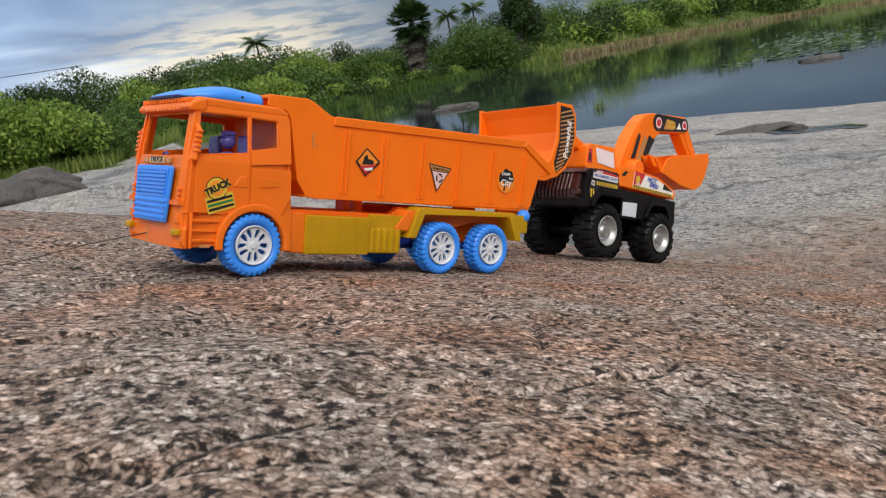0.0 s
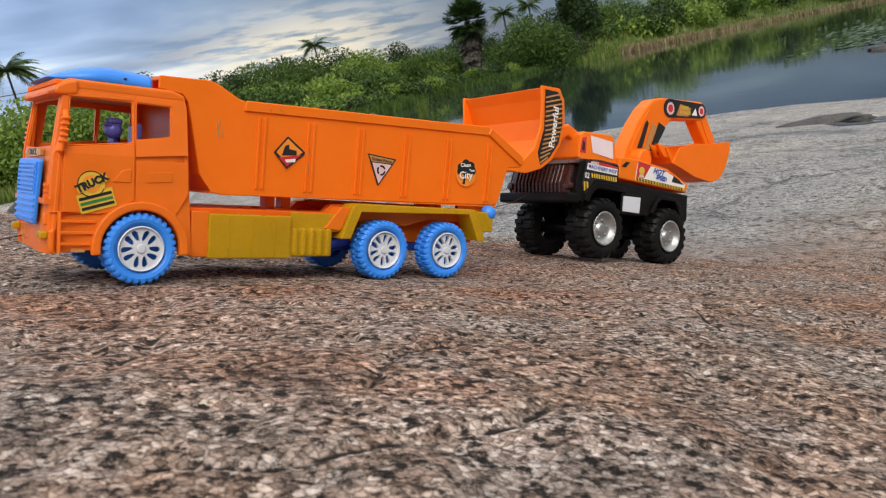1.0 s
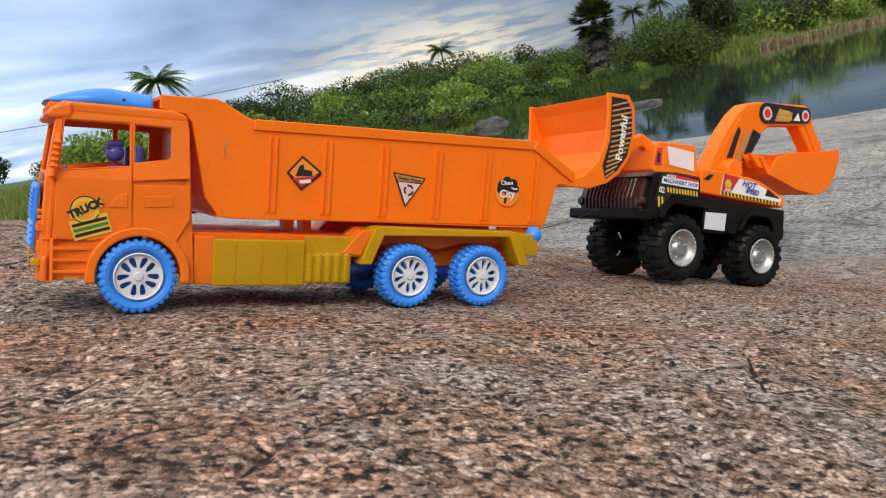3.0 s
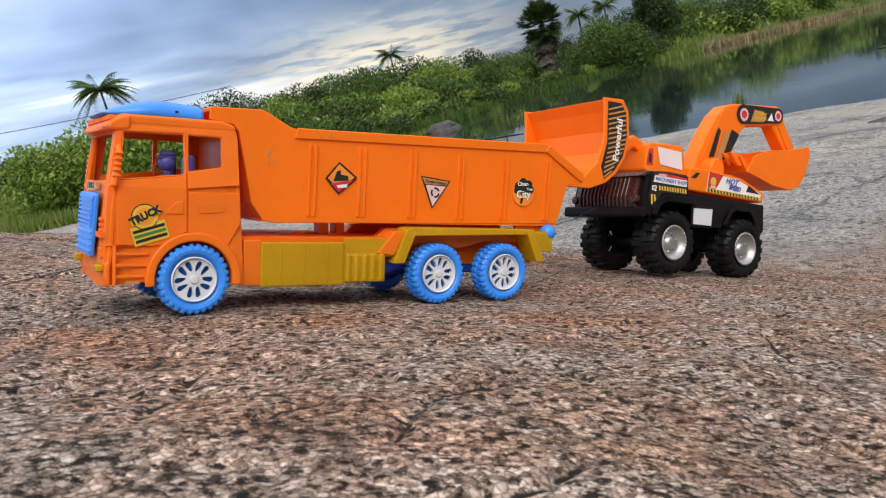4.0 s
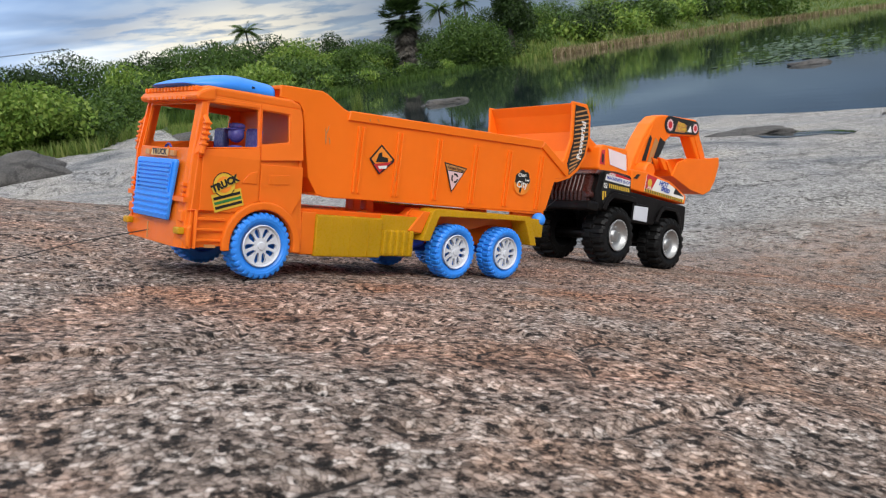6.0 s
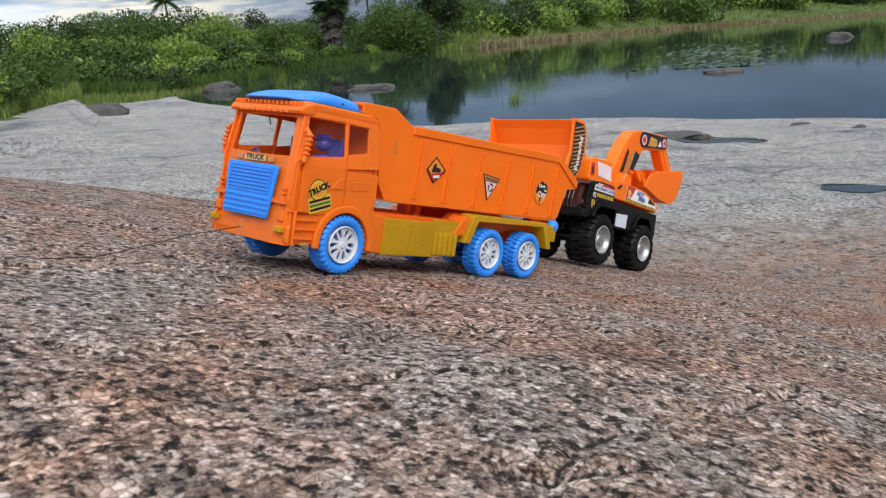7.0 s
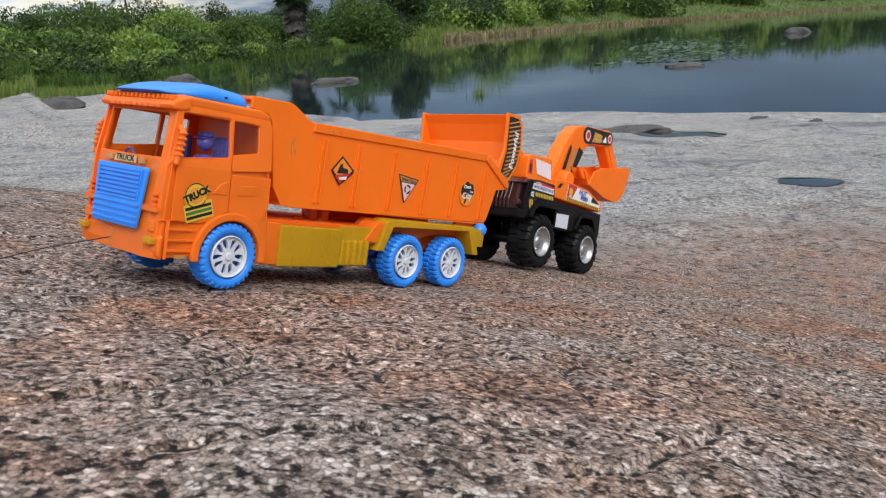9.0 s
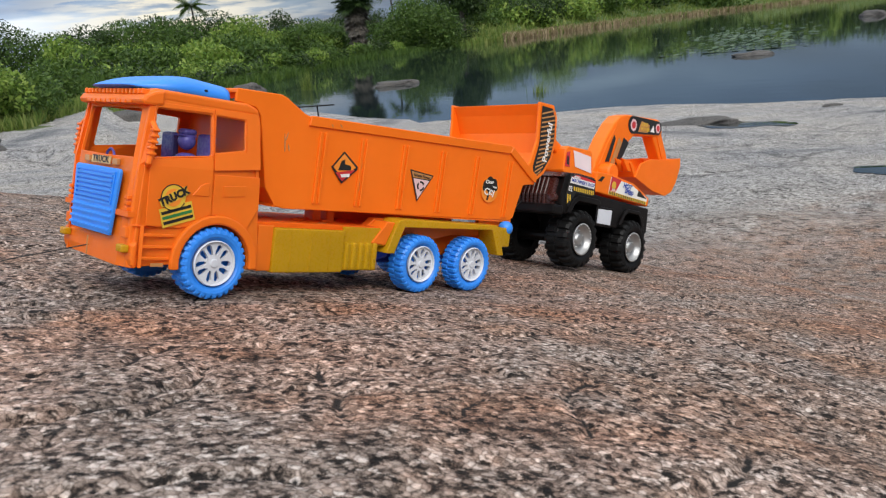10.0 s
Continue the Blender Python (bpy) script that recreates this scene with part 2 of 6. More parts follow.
    # flakes that have sprung off, in a darker tone, over all of the rock
    flake = node(t, "ShaderNodeTexNoise", Scale=31.0, Detail=7.0, Roughness=0.74)
    lie = t.nodes.new("ShaderNodeMapping")
    lie.inputs["Scale"].default_value = (1.0, 0.62, 1.0)
    lie.inputs["Rotation"].default_value = (0, 0, 0.9)
    t.links.new(co, lie.inputs[0])
    t.links.new(lie.outputs[0], flake.inputs["Vector"])
    flake_tone = ramp(t, flake.outputs[0], [(0.40, (0.10, 0.095, 0.09)), (0.435, (0.50, 0.485, 0.47)), (0.47, (1, 1, 1)), (0.65, (1.14,) * 3)])
    col = mixed(t, ramp(t, reach, [(0.04, (0.14,) * 3), (0.16, (0.95,) * 3)]), col, mixed(t, 1.0, col, flake_tone, "MULTIPLY"))
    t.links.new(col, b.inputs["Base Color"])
    b.inputs["Roughness"].default_value = 0.85
    b.inputs["Specular IOR Level"].default_value = 0.25
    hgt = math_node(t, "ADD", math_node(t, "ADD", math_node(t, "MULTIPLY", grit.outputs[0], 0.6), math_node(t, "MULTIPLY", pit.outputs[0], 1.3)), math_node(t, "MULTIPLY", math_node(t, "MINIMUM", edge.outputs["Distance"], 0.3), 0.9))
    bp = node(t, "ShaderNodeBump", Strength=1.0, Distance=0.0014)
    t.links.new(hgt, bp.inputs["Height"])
    bp2 = node(t, "ShaderNodeBump", Strength=0.9, Distance=0.02)
    t.links.new(math_node(t, "ADD", math_node(t, "MULTIPLY", slab_grain, far), math_node(t, "MULTIPLY", flake.outputs[0], 0.22)), bp2.inputs["Height"])
    t.links.new(bp.outputs[0], bp2.inputs["Normal"])
    t.links.new(bp2.outputs[0], b.inputs["Normal"])
    return m


def dark_stone():
    m, t, b = material("dark_rock")
    col, grain = slab_colour(t, t.nodes.new("ShaderNodeTexCoord").outputs["Object"])
    t.links.new(mixed(t, 1.0, col, (0.22, 0.21, 0.20), "MULTIPLY"), b.inputs["Base Color"])
    b.inputs["Roughness"].default_value = 0.8
    bp = node(t, "ShaderNodeBump", Strength=0.6, Distance=0.02)
    t.links.new(grain, bp.inputs["Height"])
    t.links.new(bp.outputs[0], b.inputs["Normal"])
    return m


def turf():
    m, t, b = material("turf")
    co = t.nodes.new("ShaderNodeTexCoord").outputs["Object"]
    a = node(t, "ShaderNodeTexNoise", Scale=0.35, Detail=8.0, Roughness=0.7)
    c = node(t, "ShaderNodeTexNoise", Scale=6.0, Detail=6.0, Roughness=0.7)
    for n in (a, c):
        t.links.new(co, n.inputs["Vector"])
    col = ramp(t, a.outputs[0], [(0.3, (0.045, 0.085, 0.018)), (0.5, (0.085, 0.14, 0.030)), (0.68, (0.16, 0.17, 0.06))])
    col = mixed(t, 1.0, col, ramp(t, c.outputs[0], [(0.3, (0.5,) * 3), (0.7, (1.25,) * 3)]), "MULTIPLY")
    t.links.new(col, b.inputs["Base Color"])
    b.inputs["Roughness"].default_value = 0.9
    bp = node(t, "ShaderNodeBump", Strength=0.8, Distance=0.3)
    t.links.new(c.outputs[0], bp.inputs["Height"])
    t.links.new(bp.outputs[0], b.inputs["Normal"])
    return m


def lake_water():
    m, t, b = material("lake_water")
    co = t.nodes.new("ShaderNodeTexCoord").outputs["Object"]
    st = t.nodes.new("ShaderNodeMapping")
    st.inputs["Scale"].default_value = (1.0, 0.5, 1.0)
    t.links.new(co, st.inputs[0])
    a = node(t, "ShaderNodeTexNoise", Scale=1.4, Detail=3.0, Roughness=0.5)
    t.links.new(st.outputs[0], a.inputs["Vector"])
    b.inputs["Base Color"].default_value = (0.012, 0.020, 0.022, 1)
    b.inputs["Roughness"].default_value = 0.035
    b.inputs["IOR"].default_value = 1.33
    bp = node(t, "ShaderNodeBump", Strength=0.09, Distance=0.03)
    t.links.new(a.outputs[0], bp.inputs["Height"])
    t.links.new(bp.outputs[0], b.inputs["Normal"])
    return m


def leaf(name, dark, mid, lite, rough=0.55):
    """Foliage that differs from leaf to leaf and lets some light through."""
    m, t, b = material(name)
    rnd = t.nodes.new("ShaderNodeNewGeometry").outputs["Random Per Island"]
    t.links.new(ramp(t, rnd, [(0.0, dark), (0.5, mid), (1.0, lite)]), b.inputs["Base Color"])
    b.inputs["Roughness"].default_value = rough
    b.inputs["Specular IOR Level"].default_value = 0.25
    tr = t.nodes.new("ShaderNodeBsdfTranslucent")
    t.links.new(ramp(t, rnd, [(0.0, mid), (1.0, lite)]), tr.inputs[0])
    mx = t.nodes.new("ShaderNodeMixShader")
    mx.inputs[0].default_value = 0.25
    t.links.new(b.outputs[0], mx.inputs[1])
    t.links.new(tr.outputs[0], mx.inputs[2])
    t.links.new(mx.outputs[0], t.nodes["Material Output"].inputs[0])
    return m


def bark():
    m, t, b = material("bark")
    co = t.nodes.new("ShaderNodeTexCoord").outputs["Object"]
    n = node(t, "ShaderNodeTexNoise", Scale=5.0, Detail=6.0, Roughness=0.7)
    t.links.new(co, n.inputs["Vector"])
    t.links.new(ramp(t, n.outputs[0], [(0.3, (0.035, 0.030, 0.024)), (0.7, (0.15, 0.13, 0.11))]), b.inputs["Base Color"])
    b.inputs["Roughness"].default_value = 0.9
    return m


ROCK, TURF, WATER, BARK = rock(), turf(), lake_water(), bark()
DARK_ROCK = dark_stone()
LEAF_DARK = leaf("dark_leaves", (0.012, 0.026, 0.007), (0.026, 0.052, 0.012), (0.050, 0.088, 0.020))
LEAF_MID = leaf("green_leaves", (0.026, 0.058, 0.010), (0.055, 0.108, 0.018), (0.10, 0.160, 0.030))
LEAF_LITE = leaf("light_green_leaves", (0.06, 0.12, 0.016), (0.14, 0.235, 0.032), (0.26, 0.34, 0.07))
LEAF_DEAD = leaf("dead_fronds", (0.05, 0.045, 0.04), (0.11, 0.10, 0.085), (0.18, 0.16, 0.13))
REED = leaf("reed_blades", (0.065, 0.115, 0.018), (0.13, 0.195, 0.036), (0.22, 0.245, 0.07))
DRY = leaf("dry_grass_blades", (0.14, 0.11, 0.055), (0.26, 0.20, 0.11), (0.40, 0.32, 0.20))
PAD = leaf("lily_pads", (0.03, 0.06, 0.03), (0.055, 0.105, 0.05), (0.12, 0.17, 0.10), 0.5)


# ---- helpers for building ----
def part(name, bm, mat, parent=None, label="", smooth=False, at=None):
    me = bpy.data.meshes.new(name)
    bm.normal_update()
    bm.to_mesh(me)
    bm.free()
    me.materials.append(mat)
    if smooth:
        me.shade_smooth()
    ob = new(name, me)
    ob.parent = parent
    if at is not None:
        ob.matrix_basis = at
    if label:
        tagged(ob, label)
    return ob


def mesh_of(name, verts, faces, mat, parent=None, smooth=False):
    me = bpy.data.meshes.new(name)
    me.from_pydata(verts, [], faces)
    me.materials.append(mat)
    if smooth:
        me.shade_smooth()
    me.update()
    ob = new(name, me)
    ob.parent = parent
    return ob


def round_edges(bm, r, seg=2, angle=30):
    if r <= 0:
        return bm
    bm.normal_update()
    edges = [e for e in bm.edges if len(e.link_faces) == 2 and e.calc_face_angle(0) > radians(angle)]
    bmesh.ops.bevel(bm, geom=edges, offset=r, segments=seg, profile=0.5, affect="EDGES", clamp_overlap=True)
    return bm


def box(x0, x1, y0, y1, z0, z1, r=0.0, bm=None, seg=2):
    b = bmesh.new()
    bmesh.ops.create_cube(b, size=1)
    for v in b.verts:
        v.co = Vector(((x0 + x1) / 2 + v.co.x * (x1 - x0), (y0 + y1) / 2 + v.co.y * (y1 - y0), (z0 + z1) / 2 + v.co.z * (z1 - z0)))
    round_edges(b, r, seg)
    return join(bm, b)


def join(bm, b):
    if bm is None:
        return b
    me = bpy.data.meshes.new("tmp")
    b.to_mesh(me)
    b.free()
    bm.from_mesh(me)
    bpy.data.meshes.remove(me)
    return bm


def panel(outer, holes, place, thick, r=0.0, bm=None, seg=1):
    """A sheet with openings: outlines in the plane, place(a, b, depth) sets it in space; depth runs from 0 to thick."""
    b = bmesh.new()
    edges = []
    for loop in (outer, *holes):
        vs = [b.verts.new((p[0], p[1], 0)) for p in loop]
        edges += [b.edges.new((vs[i], vs[(i + 1) % len(vs)])) for i in range(len(vs))]
    bmesh.ops.triangle_fill(b, use_beauty=True, use_dissolve=False, edges=edges)
    out = bmesh.ops.extrude_face_region(b, geom=b.faces[:])
    for v in [g for g in out["geom"] if isinstance(g, bmesh.types.BMVert)]:
        v.co.z = thick
    bmesh.ops.recalc_face_normals(b, faces=b.faces[:])
    bmesh.ops.dissolve_limit(b, angle_limit=0.01, verts=b.verts[:], edges=b.edges[:])
    round_edges(b, r, seg, 50)
    for v in b.verts:
        v.co = Vector(place(*v.co))
    bmesh.ops.recalc_face_normals(b, faces=b.faces[:])
    return join(bm, b)


def prism(outline, y0, y1, r=0.0, bm=None, seg=2, holes=()):
    """An outline in x and z, drawn out from y0 to y1."""
    return panel(outline, holes, lambda a, b, d: (a, y0 + d, b), y1 - y0, r, bm, seg)


def ring(cx, cz, r0, r1, a0, a1, n):
    """The outline of part of a flat ring, in x and z; degrees from +x."""
    pts = [(cx + r1 * math.cos(radians(a0 + (a1 - a0) * i / n)), cz + r1 * math.sin(radians(a0 + (a1 - a0) * i / n))) for i in range(n + 1)]
    return pts + [(cx + r0 * math.cos(radians(a1 - (a1 - a0) * i / n)), cz + r0 * math.sin(radians(a1 - (a1 - a0) * i / n))) for i in range(n + 1)]


def lathe(profile, n, bm=None, axis="y"):
    """A turned form: profile of (radius, along the axis)."""
    b = bmesh.new()
    rows = []
    for i in range(n):
        a = 2 * math.pi * i / n
        rows.append([b.verts.new((r * math.cos(a), d, r * math.sin(a))) for r, d in profile])
    for i in range(n):
        p, q = rows[i], rows[(i + 1) % n]
        for k in range(len(profile) - 1):
            b.faces.new((p[k], q[k], q[k + 1], p[k + 1]))
    bmesh.ops.remove_doubles(b, verts=b.verts[:], dist=1e-7)
    bmesh.ops.recalc_face_normals(b, faces=b.faces[:])
    return join(bm, b)


def tube(points, radii, n=8, bm=None):
    """A tapered round bar along points."""
    b = bmesh.new()
    rows = []
    pts = [Vector(p) for p in points]
    for i, p in enumerate(pts):
        d = (pts[min(i + 1, len(pts) - 1)] - pts[max(i - 1, 0)]).normalized()
        s = d.cross(Vector((0.3, 0.2, 0.93))).normalized()
        u = d.cross(s)
        rows.append([b.verts.new(p + radii[i] * (s * math.cos(2 * math.pi * k / n) + u * math.sin(2 * math.pi * k / n))) for k in range(n)])
    for a, c in zip(rows, rows[1:]):
        for k in range(n):
            b.faces.new((a[k], a[(k + 1) % n], c[(k + 1) % n], c[k]))
    b.faces.new(rows[0]), b.faces.new(rows[-1])
    bmesh.ops.recalc_face_normals(b, faces=b.faces[:])
    return join(bm, b)


def lettering(name, text, size, mat, parent, m, squeeze=1.0, bold=0.0, shear=0.0):
    """Printed words lying in the local x-y plane of m, centred."""
    cu = bpy.data.curves.new(name, "FONT")
    cu.body, cu.size, cu.align_x, cu.align_y = text, size, "CENTER", "CENTER"
    cu.extrude, cu.offset, cu.shear = 0.00008, bold, shear
    cu.resolution_u = 2
    cu.materials.append(mat)
    ob = new(name, cu)
    ob.parent = parent
    ob.matrix_basis = m @ Matrix.Diagonal((squeeze, 1, 1, 1))
    return ob


def thing(name, m, label, category, group="", kind=""):
    ob = new(name)
    ob.empty_display_size = 0.02
    ob.matrix_basis = m
    return tagged(ob, label, category, group, kind)


def side_print(outline, y, parent, mat, name, lift=0.0003):
    """A printed shape on an upright side face at depth y, facing -y."""
    return part(name, prism(outline, y - lift, y - lift + 0.0002), mat, parent)


def side_text(y, x, z, turn=0.0):
    """Where words lie on a face that looks to -y."""
    return pose(x, y, z, 90, 0, 0) @ pose(0, 0, 0, 0, 0, turn)


def smooth_step(a, b, v):
    k = np.clip((v - a) / (b - a), 0, 1)
    return k * k * (3 - 2 * k)


# ---- the ground: dome of rock, apron, lake bed, banks ----
def lattice_noise(x, y, seed):
    """Smooth noise in -1..1 on arrays."""
    xi, yi = np.floor(x).astype(np.int64), np.floor(y).astype(np.int64)
    fx, fy = x - xi, y - yi
    fx, fy = fx * fx * (3 - 2 * fx), fy * fy * (3 - 2 * fy)

    def h(i, j):
        k = (i * 374761393 + j * 668265263 + seed * 974634241) & 0xFFFFFFFF
        k = ((k ^ (k >> 13)) * 1274126177) & 0xFFFFFFFF
        return ((k ^ (k >> 16)) & 0xFFFF) / 32767.5 - 1

    a = h(xi, yi) * (1 - fx) + h(xi + 1, yi) * fx
    b = h(xi, yi + 1) * (1 - fx) + h(xi + 1, yi + 1) * fx
    return a * (1 - fy) + b * fy


def shore_edge(y):
    """x of the rock's edge at the water."""
    return np.interp(y, [-60, 2, 6, 9, 10.5, 12.3, 14.5, 20, 27, 40, 60], [20, 17.3, 16.6, 16.2, 15.4, 13.7, 13.8, 15.4, 17.0, 22, 30])


def far_shore(az):
    """Distance of the far bank, by direction."""
    out = np.interp(az, [-40, 20, 28, 35, 40, 46, 51, 58, 66, 80, 110, 150], [34, 36, 41, 52, 72, 95, 108, 150, 215, 310, 340, 300])
    return float(out) if np.ndim(out) == 0 else out


def bank_height(az):
    return np.interp(az, [0, 30, 44, 50, 56, 66, 90, 120], [0.7, 0.8, 1.0, 3.4, 4.6, 5.2, 6.5, 6.0])


def rock_reach(az):
    """How far bare rock goes before grass begins."""
    return np.interp(az, [-90, 10, 19, 23, 26, 33, 36], [19, 19, 19.5, 25, 33, 46, 70])


def ground_height(x, y, detail=True, crack_shade=None):
    x, y = np.asarray(x, float), np.asarray(y, float)
    az, rho = np.degrees(np.arctan2(x, y)), np.hypot(x, y)
    face = -0.2848 * x + 0.0286 * y + 0.0057
    face = face - 0.02 * np.clip(-0.15 - y, 0, 3) + 0.0030 * np.exp(-((x - 0.78) / 0.16) ** 2 - ((y - 0.10) / 0.12) ** 2) - 0.0045 * np.exp(-((x - 0.36) / 0.12) ** 2 - ((y - 0.03) / 0.12) ** 2) - 0.03 * np.clip(x - 0.92, 0, 0.6)
    d1 = x - shore_edge(y)
    d2 = (far_shore(az) - rho) * 0.5
    inside = np.minimum(d1, d2)
    apron = LAKE + 0.069 * np.clip(-d1, 0, 30) + 0.05 * lattice_noise(x * 0.45, y * 0.45, 3) * np.clip(-d1, 0, 1)
    apron = apron + 0.03 * lattice_noise(x * 1.7, y * 1.7, 5) * np.clip(-d1, 0, 1)
    bank = LAKE + bank_height(az) * smooth_step(0, np.interp(az, [40, 60, 80], [14, 22, 34]), -d2) + 0.25 * lattice_noise(x * 0.12, y * 0.12, 8) * smooth_step(0, 10, -d2)
    far = np.where((d2 < 0) & (rho > 30), np.maximum(bank, np.where(d1 < 0, apron, -99)), apron)
    far = np.where(inside > 0, LAKE - np.minimum(0.07 * inside + 0.01, 1.5), far)
    far = np.where((az < 24) & (rho > 13), np.maximum(far, LAKE + 0.9), far)
    w = smooth_step(1.15, 2.9, np.hypot((x - 0.15) * 0.95, y + 0.1))
    z = face * (1 - w) + np.minimum(far, 0.2) * w if np.ndim(w) == 0 else np.where(rho < 6, face * (1 - w) + far * w, far)
    if detail:
        near = 1 - smooth_step(2.0, 4.0, rho)
        calm = 1 - 0.75 * np.exp(-((x - 0.45) / 0.55) ** 2 - ((y - 0.08) / 0.22) ** 2)
        z = z + near * calm * (0.010 * lattice_noise(x * 3.1, y * 3.1, 11) + 0.004 * lattice_noise(x * 9, y * 9, 12))
        # lumpy weathered skin with flaked pits
        for per, high, seed in ((22, 0.0012, 13), (48, 0.0008, 14), (105, 0.0005, 15)):
            z = z + near * high * lattice_noise(x * per + 0.3 * y * per, y * per - 0.3 * x * per, seed)
        pits = lattice_noise(x * 62 - y * 20, y * 62 + x * 20, 31) + 0.6 * lattice_noise(x * 19, y * 19, 32)
        z = z - near * 0.0022 * smooth_step(0.45, 0.90, pits)
        for cx, cy, turn, length, bend, depth in CRACKS:
            hit = (np.abs(x - cx) < length * 0.6 + 0.05) & (np.abs(y - cy) < length * 0.6 + 0.05)
            if not hit.any():
                continue
            xx, yy = x[hit], y[hit]
            c, s = math.cos(radians(turn)), math.sin(radians(turn))
            u, v = (xx - cx) * c + (yy - cy) * s, -(xx - cx) * s + (yy - cy) * c
            v = v - bend * u * u + 0.007 * lattice_noise(u * 24, u * 0 + cx * 9, 21) + 0.0025 * lattice_noise(u * 90, u * 0 + cy * 9, 22)
            ends = smooth_step(length / 2, length / 2 - min(0.03, length / 4), np.abs(u))
            # strength of the painted crack shade, fading away from the crack line
            if crack_shade is not None:
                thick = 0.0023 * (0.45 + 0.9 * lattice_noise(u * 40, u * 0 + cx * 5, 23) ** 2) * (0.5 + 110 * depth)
                crack_shade[hit] = np.maximum(crack_shade[hit], ends * np.exp(-(v / thick) ** 2))
            z[hit] += ends * depth * (0.10 * np.exp(-np.clip(v, 0, 9) / 0.06) * smooth_step(-0.004, 0.012, v) - 0.6 * np.exp(-(v / 0.0036) ** 2))
    return z


# cracks: place, heading, length, bend, depth
CRACKS = [(-0.10, -0.22, 12, 0.24, 2.5, 0.006), (0.12, -0.32, 28, 0.16, -3.0, 0.004), (-0.02, -0.14, 35, 0.09, 6.0, 0.005), (0.28, -0.20, 5, 0.22, 0.8, 0.004),
          (0.42, -0.28, 40, 0.14, -2.0, 0.004), (0.10, 0.27, -8, 0.55, 0.3, 0.006), (0.75, -0.08, 12, 0.35, 0.5, 0.005), (1.10, 0.10, -15, 0.45, 0.4, 0.006),
          (-0.30, 0.45, 20, 0.60, -0.3, 0.007), (0.55, -0.36, -20, 0.18, 1.5, 0.004), (0.95, 0.45, 5, 0.7, 0.2, 0.006), (-0.15, 0.02, -12, 0.34, -1.0, 0.005),
          (0.62, -0.15, -35, 0.12, 4.0, 0.004), (1.35, -0.25, 25, 0.4, 0.5, 0.006), (0.05, -0.42, -5, 0.2, 2.0, 0.005)]


CRACKS += [(random.Random(k).uniform(-0.3, 1.2), random.Random(k + 99).uniform(-0.45, 0.5), random.Random(k + 7).uniform(-40, 60), random.Random(k + 5).uniform(0.04, 0.15),
            random.Random(k + 3).uniform(-6, 6), random.Random(k + 1).uniform(0.002, 0.0055)) for k in range(40)]


def graded(lo, hi, step, reach, grow=1.13):
    """Even steps between lo and hi, then ever longer ones out to reach on both sides."""
    mid = list(np.arange(lo, hi, step))
    up, s = [mid[-1]], step
    while up[-1] < reach:
        s *= grow
        up.append(up[-1] + s)
    down, s = [mid[0]], step
    while down[-1] > -reach:
        s *= grow
        down.append(down[-1] - s)
    return np.array(down[:0:-1] + mid + up[1:])


GRID = {}


def make_ground():
    xs, ys = graded(-0.34, 1.30, 0.0031, 900, 1.075), graded(-0.50, 0.62, 0.0031, 900, 1.075)
    gx, gy = np.meshgrid(xs, ys)
    crack_shade = np.zeros(gx.shape)
    gz = ground_height(gx, gy, True, crack_shade)
    verts = np.stack([gx.ravel(), gy.ravel(), gz.ravel()], 1)
    nx, ny = len(xs), len(ys)
    i = np.arange((ny - 1) * nx).reshape(ny - 1, nx)[:, :-1].ravel()
    faces = np.stack([i, i + 1, i + nx + 1, i + nx], 1)
    GRID.update(xs=xs, ys=ys, z=gz)
    me = bpy.data.meshes.new("ground")
    me.from_pydata(verts, [], faces)
    for m in (ROCK, TURF):
        me.materials.append(m)
    me.attributes.new("crack_shade", "FLOAT", "POINT").data.foreach_set("value", crack_shade.ravel().astype(np.float32))
    mid = verts[faces].mean(1)
    az, rho = np.degrees(np.arctan2(mid[:, 0], mid[:, 1])), np.hypot(mid[:, 0], mid[:, 1])
    d1 = mid[:, 0] - shore_edge(mid[:, 1])
    rock = (rho < rock_reach(az) + 1.5 * lattice_noise(mid[:, 0] * 0.8, mid[:, 1] * 0.8, 4)) & (d1 < 6)
    index = np.where(rock, 0, 1).astype(np.int32)
    me.polygons.foreach_set("material_index", index)
    me.shade_smooth()
    me.update()
    tagged(new("ground", me), "weathered pink-grey granite dome, pale rock apron and grassy lake banks", "ground", kind="structure")


make_ground()
lake = mesh_of("water", [(2, -300, LAKE), (500, -300, LAKE), (500, 500, LAKE), (2, 500, LAKE)], [(0, 1, 2, 3)], WATER)
tagged(lake, "still dark lake water mirroring trees and evening sky", "lake", kind="structure")


def on_ground(x, y):
    xs, ys, z = GRID["xs"], GRID["ys"], GRID["z"]
    i, j = int(np.clip(np.searchsorted(xs, x) - 1, 0, len(xs) - 2)), int(np.clip(np.searchsorted(ys, y) - 1, 0, len(ys) - 2))
    u, v = (x - xs[i]) / (xs[i + 1] - xs[i]), (y - ys[j]) / (ys[j + 1] - ys[j])
    return float((z[j, i] * (1 - u) + z[j, i + 1] * u) * (1 - v) + (z[j + 1, i] * (1 - u) + z[j + 1, i + 1] * u) * v)


def polar(az, rho):
    return rho * math.sin(radians(az)), rho * math.cos(radians(az))


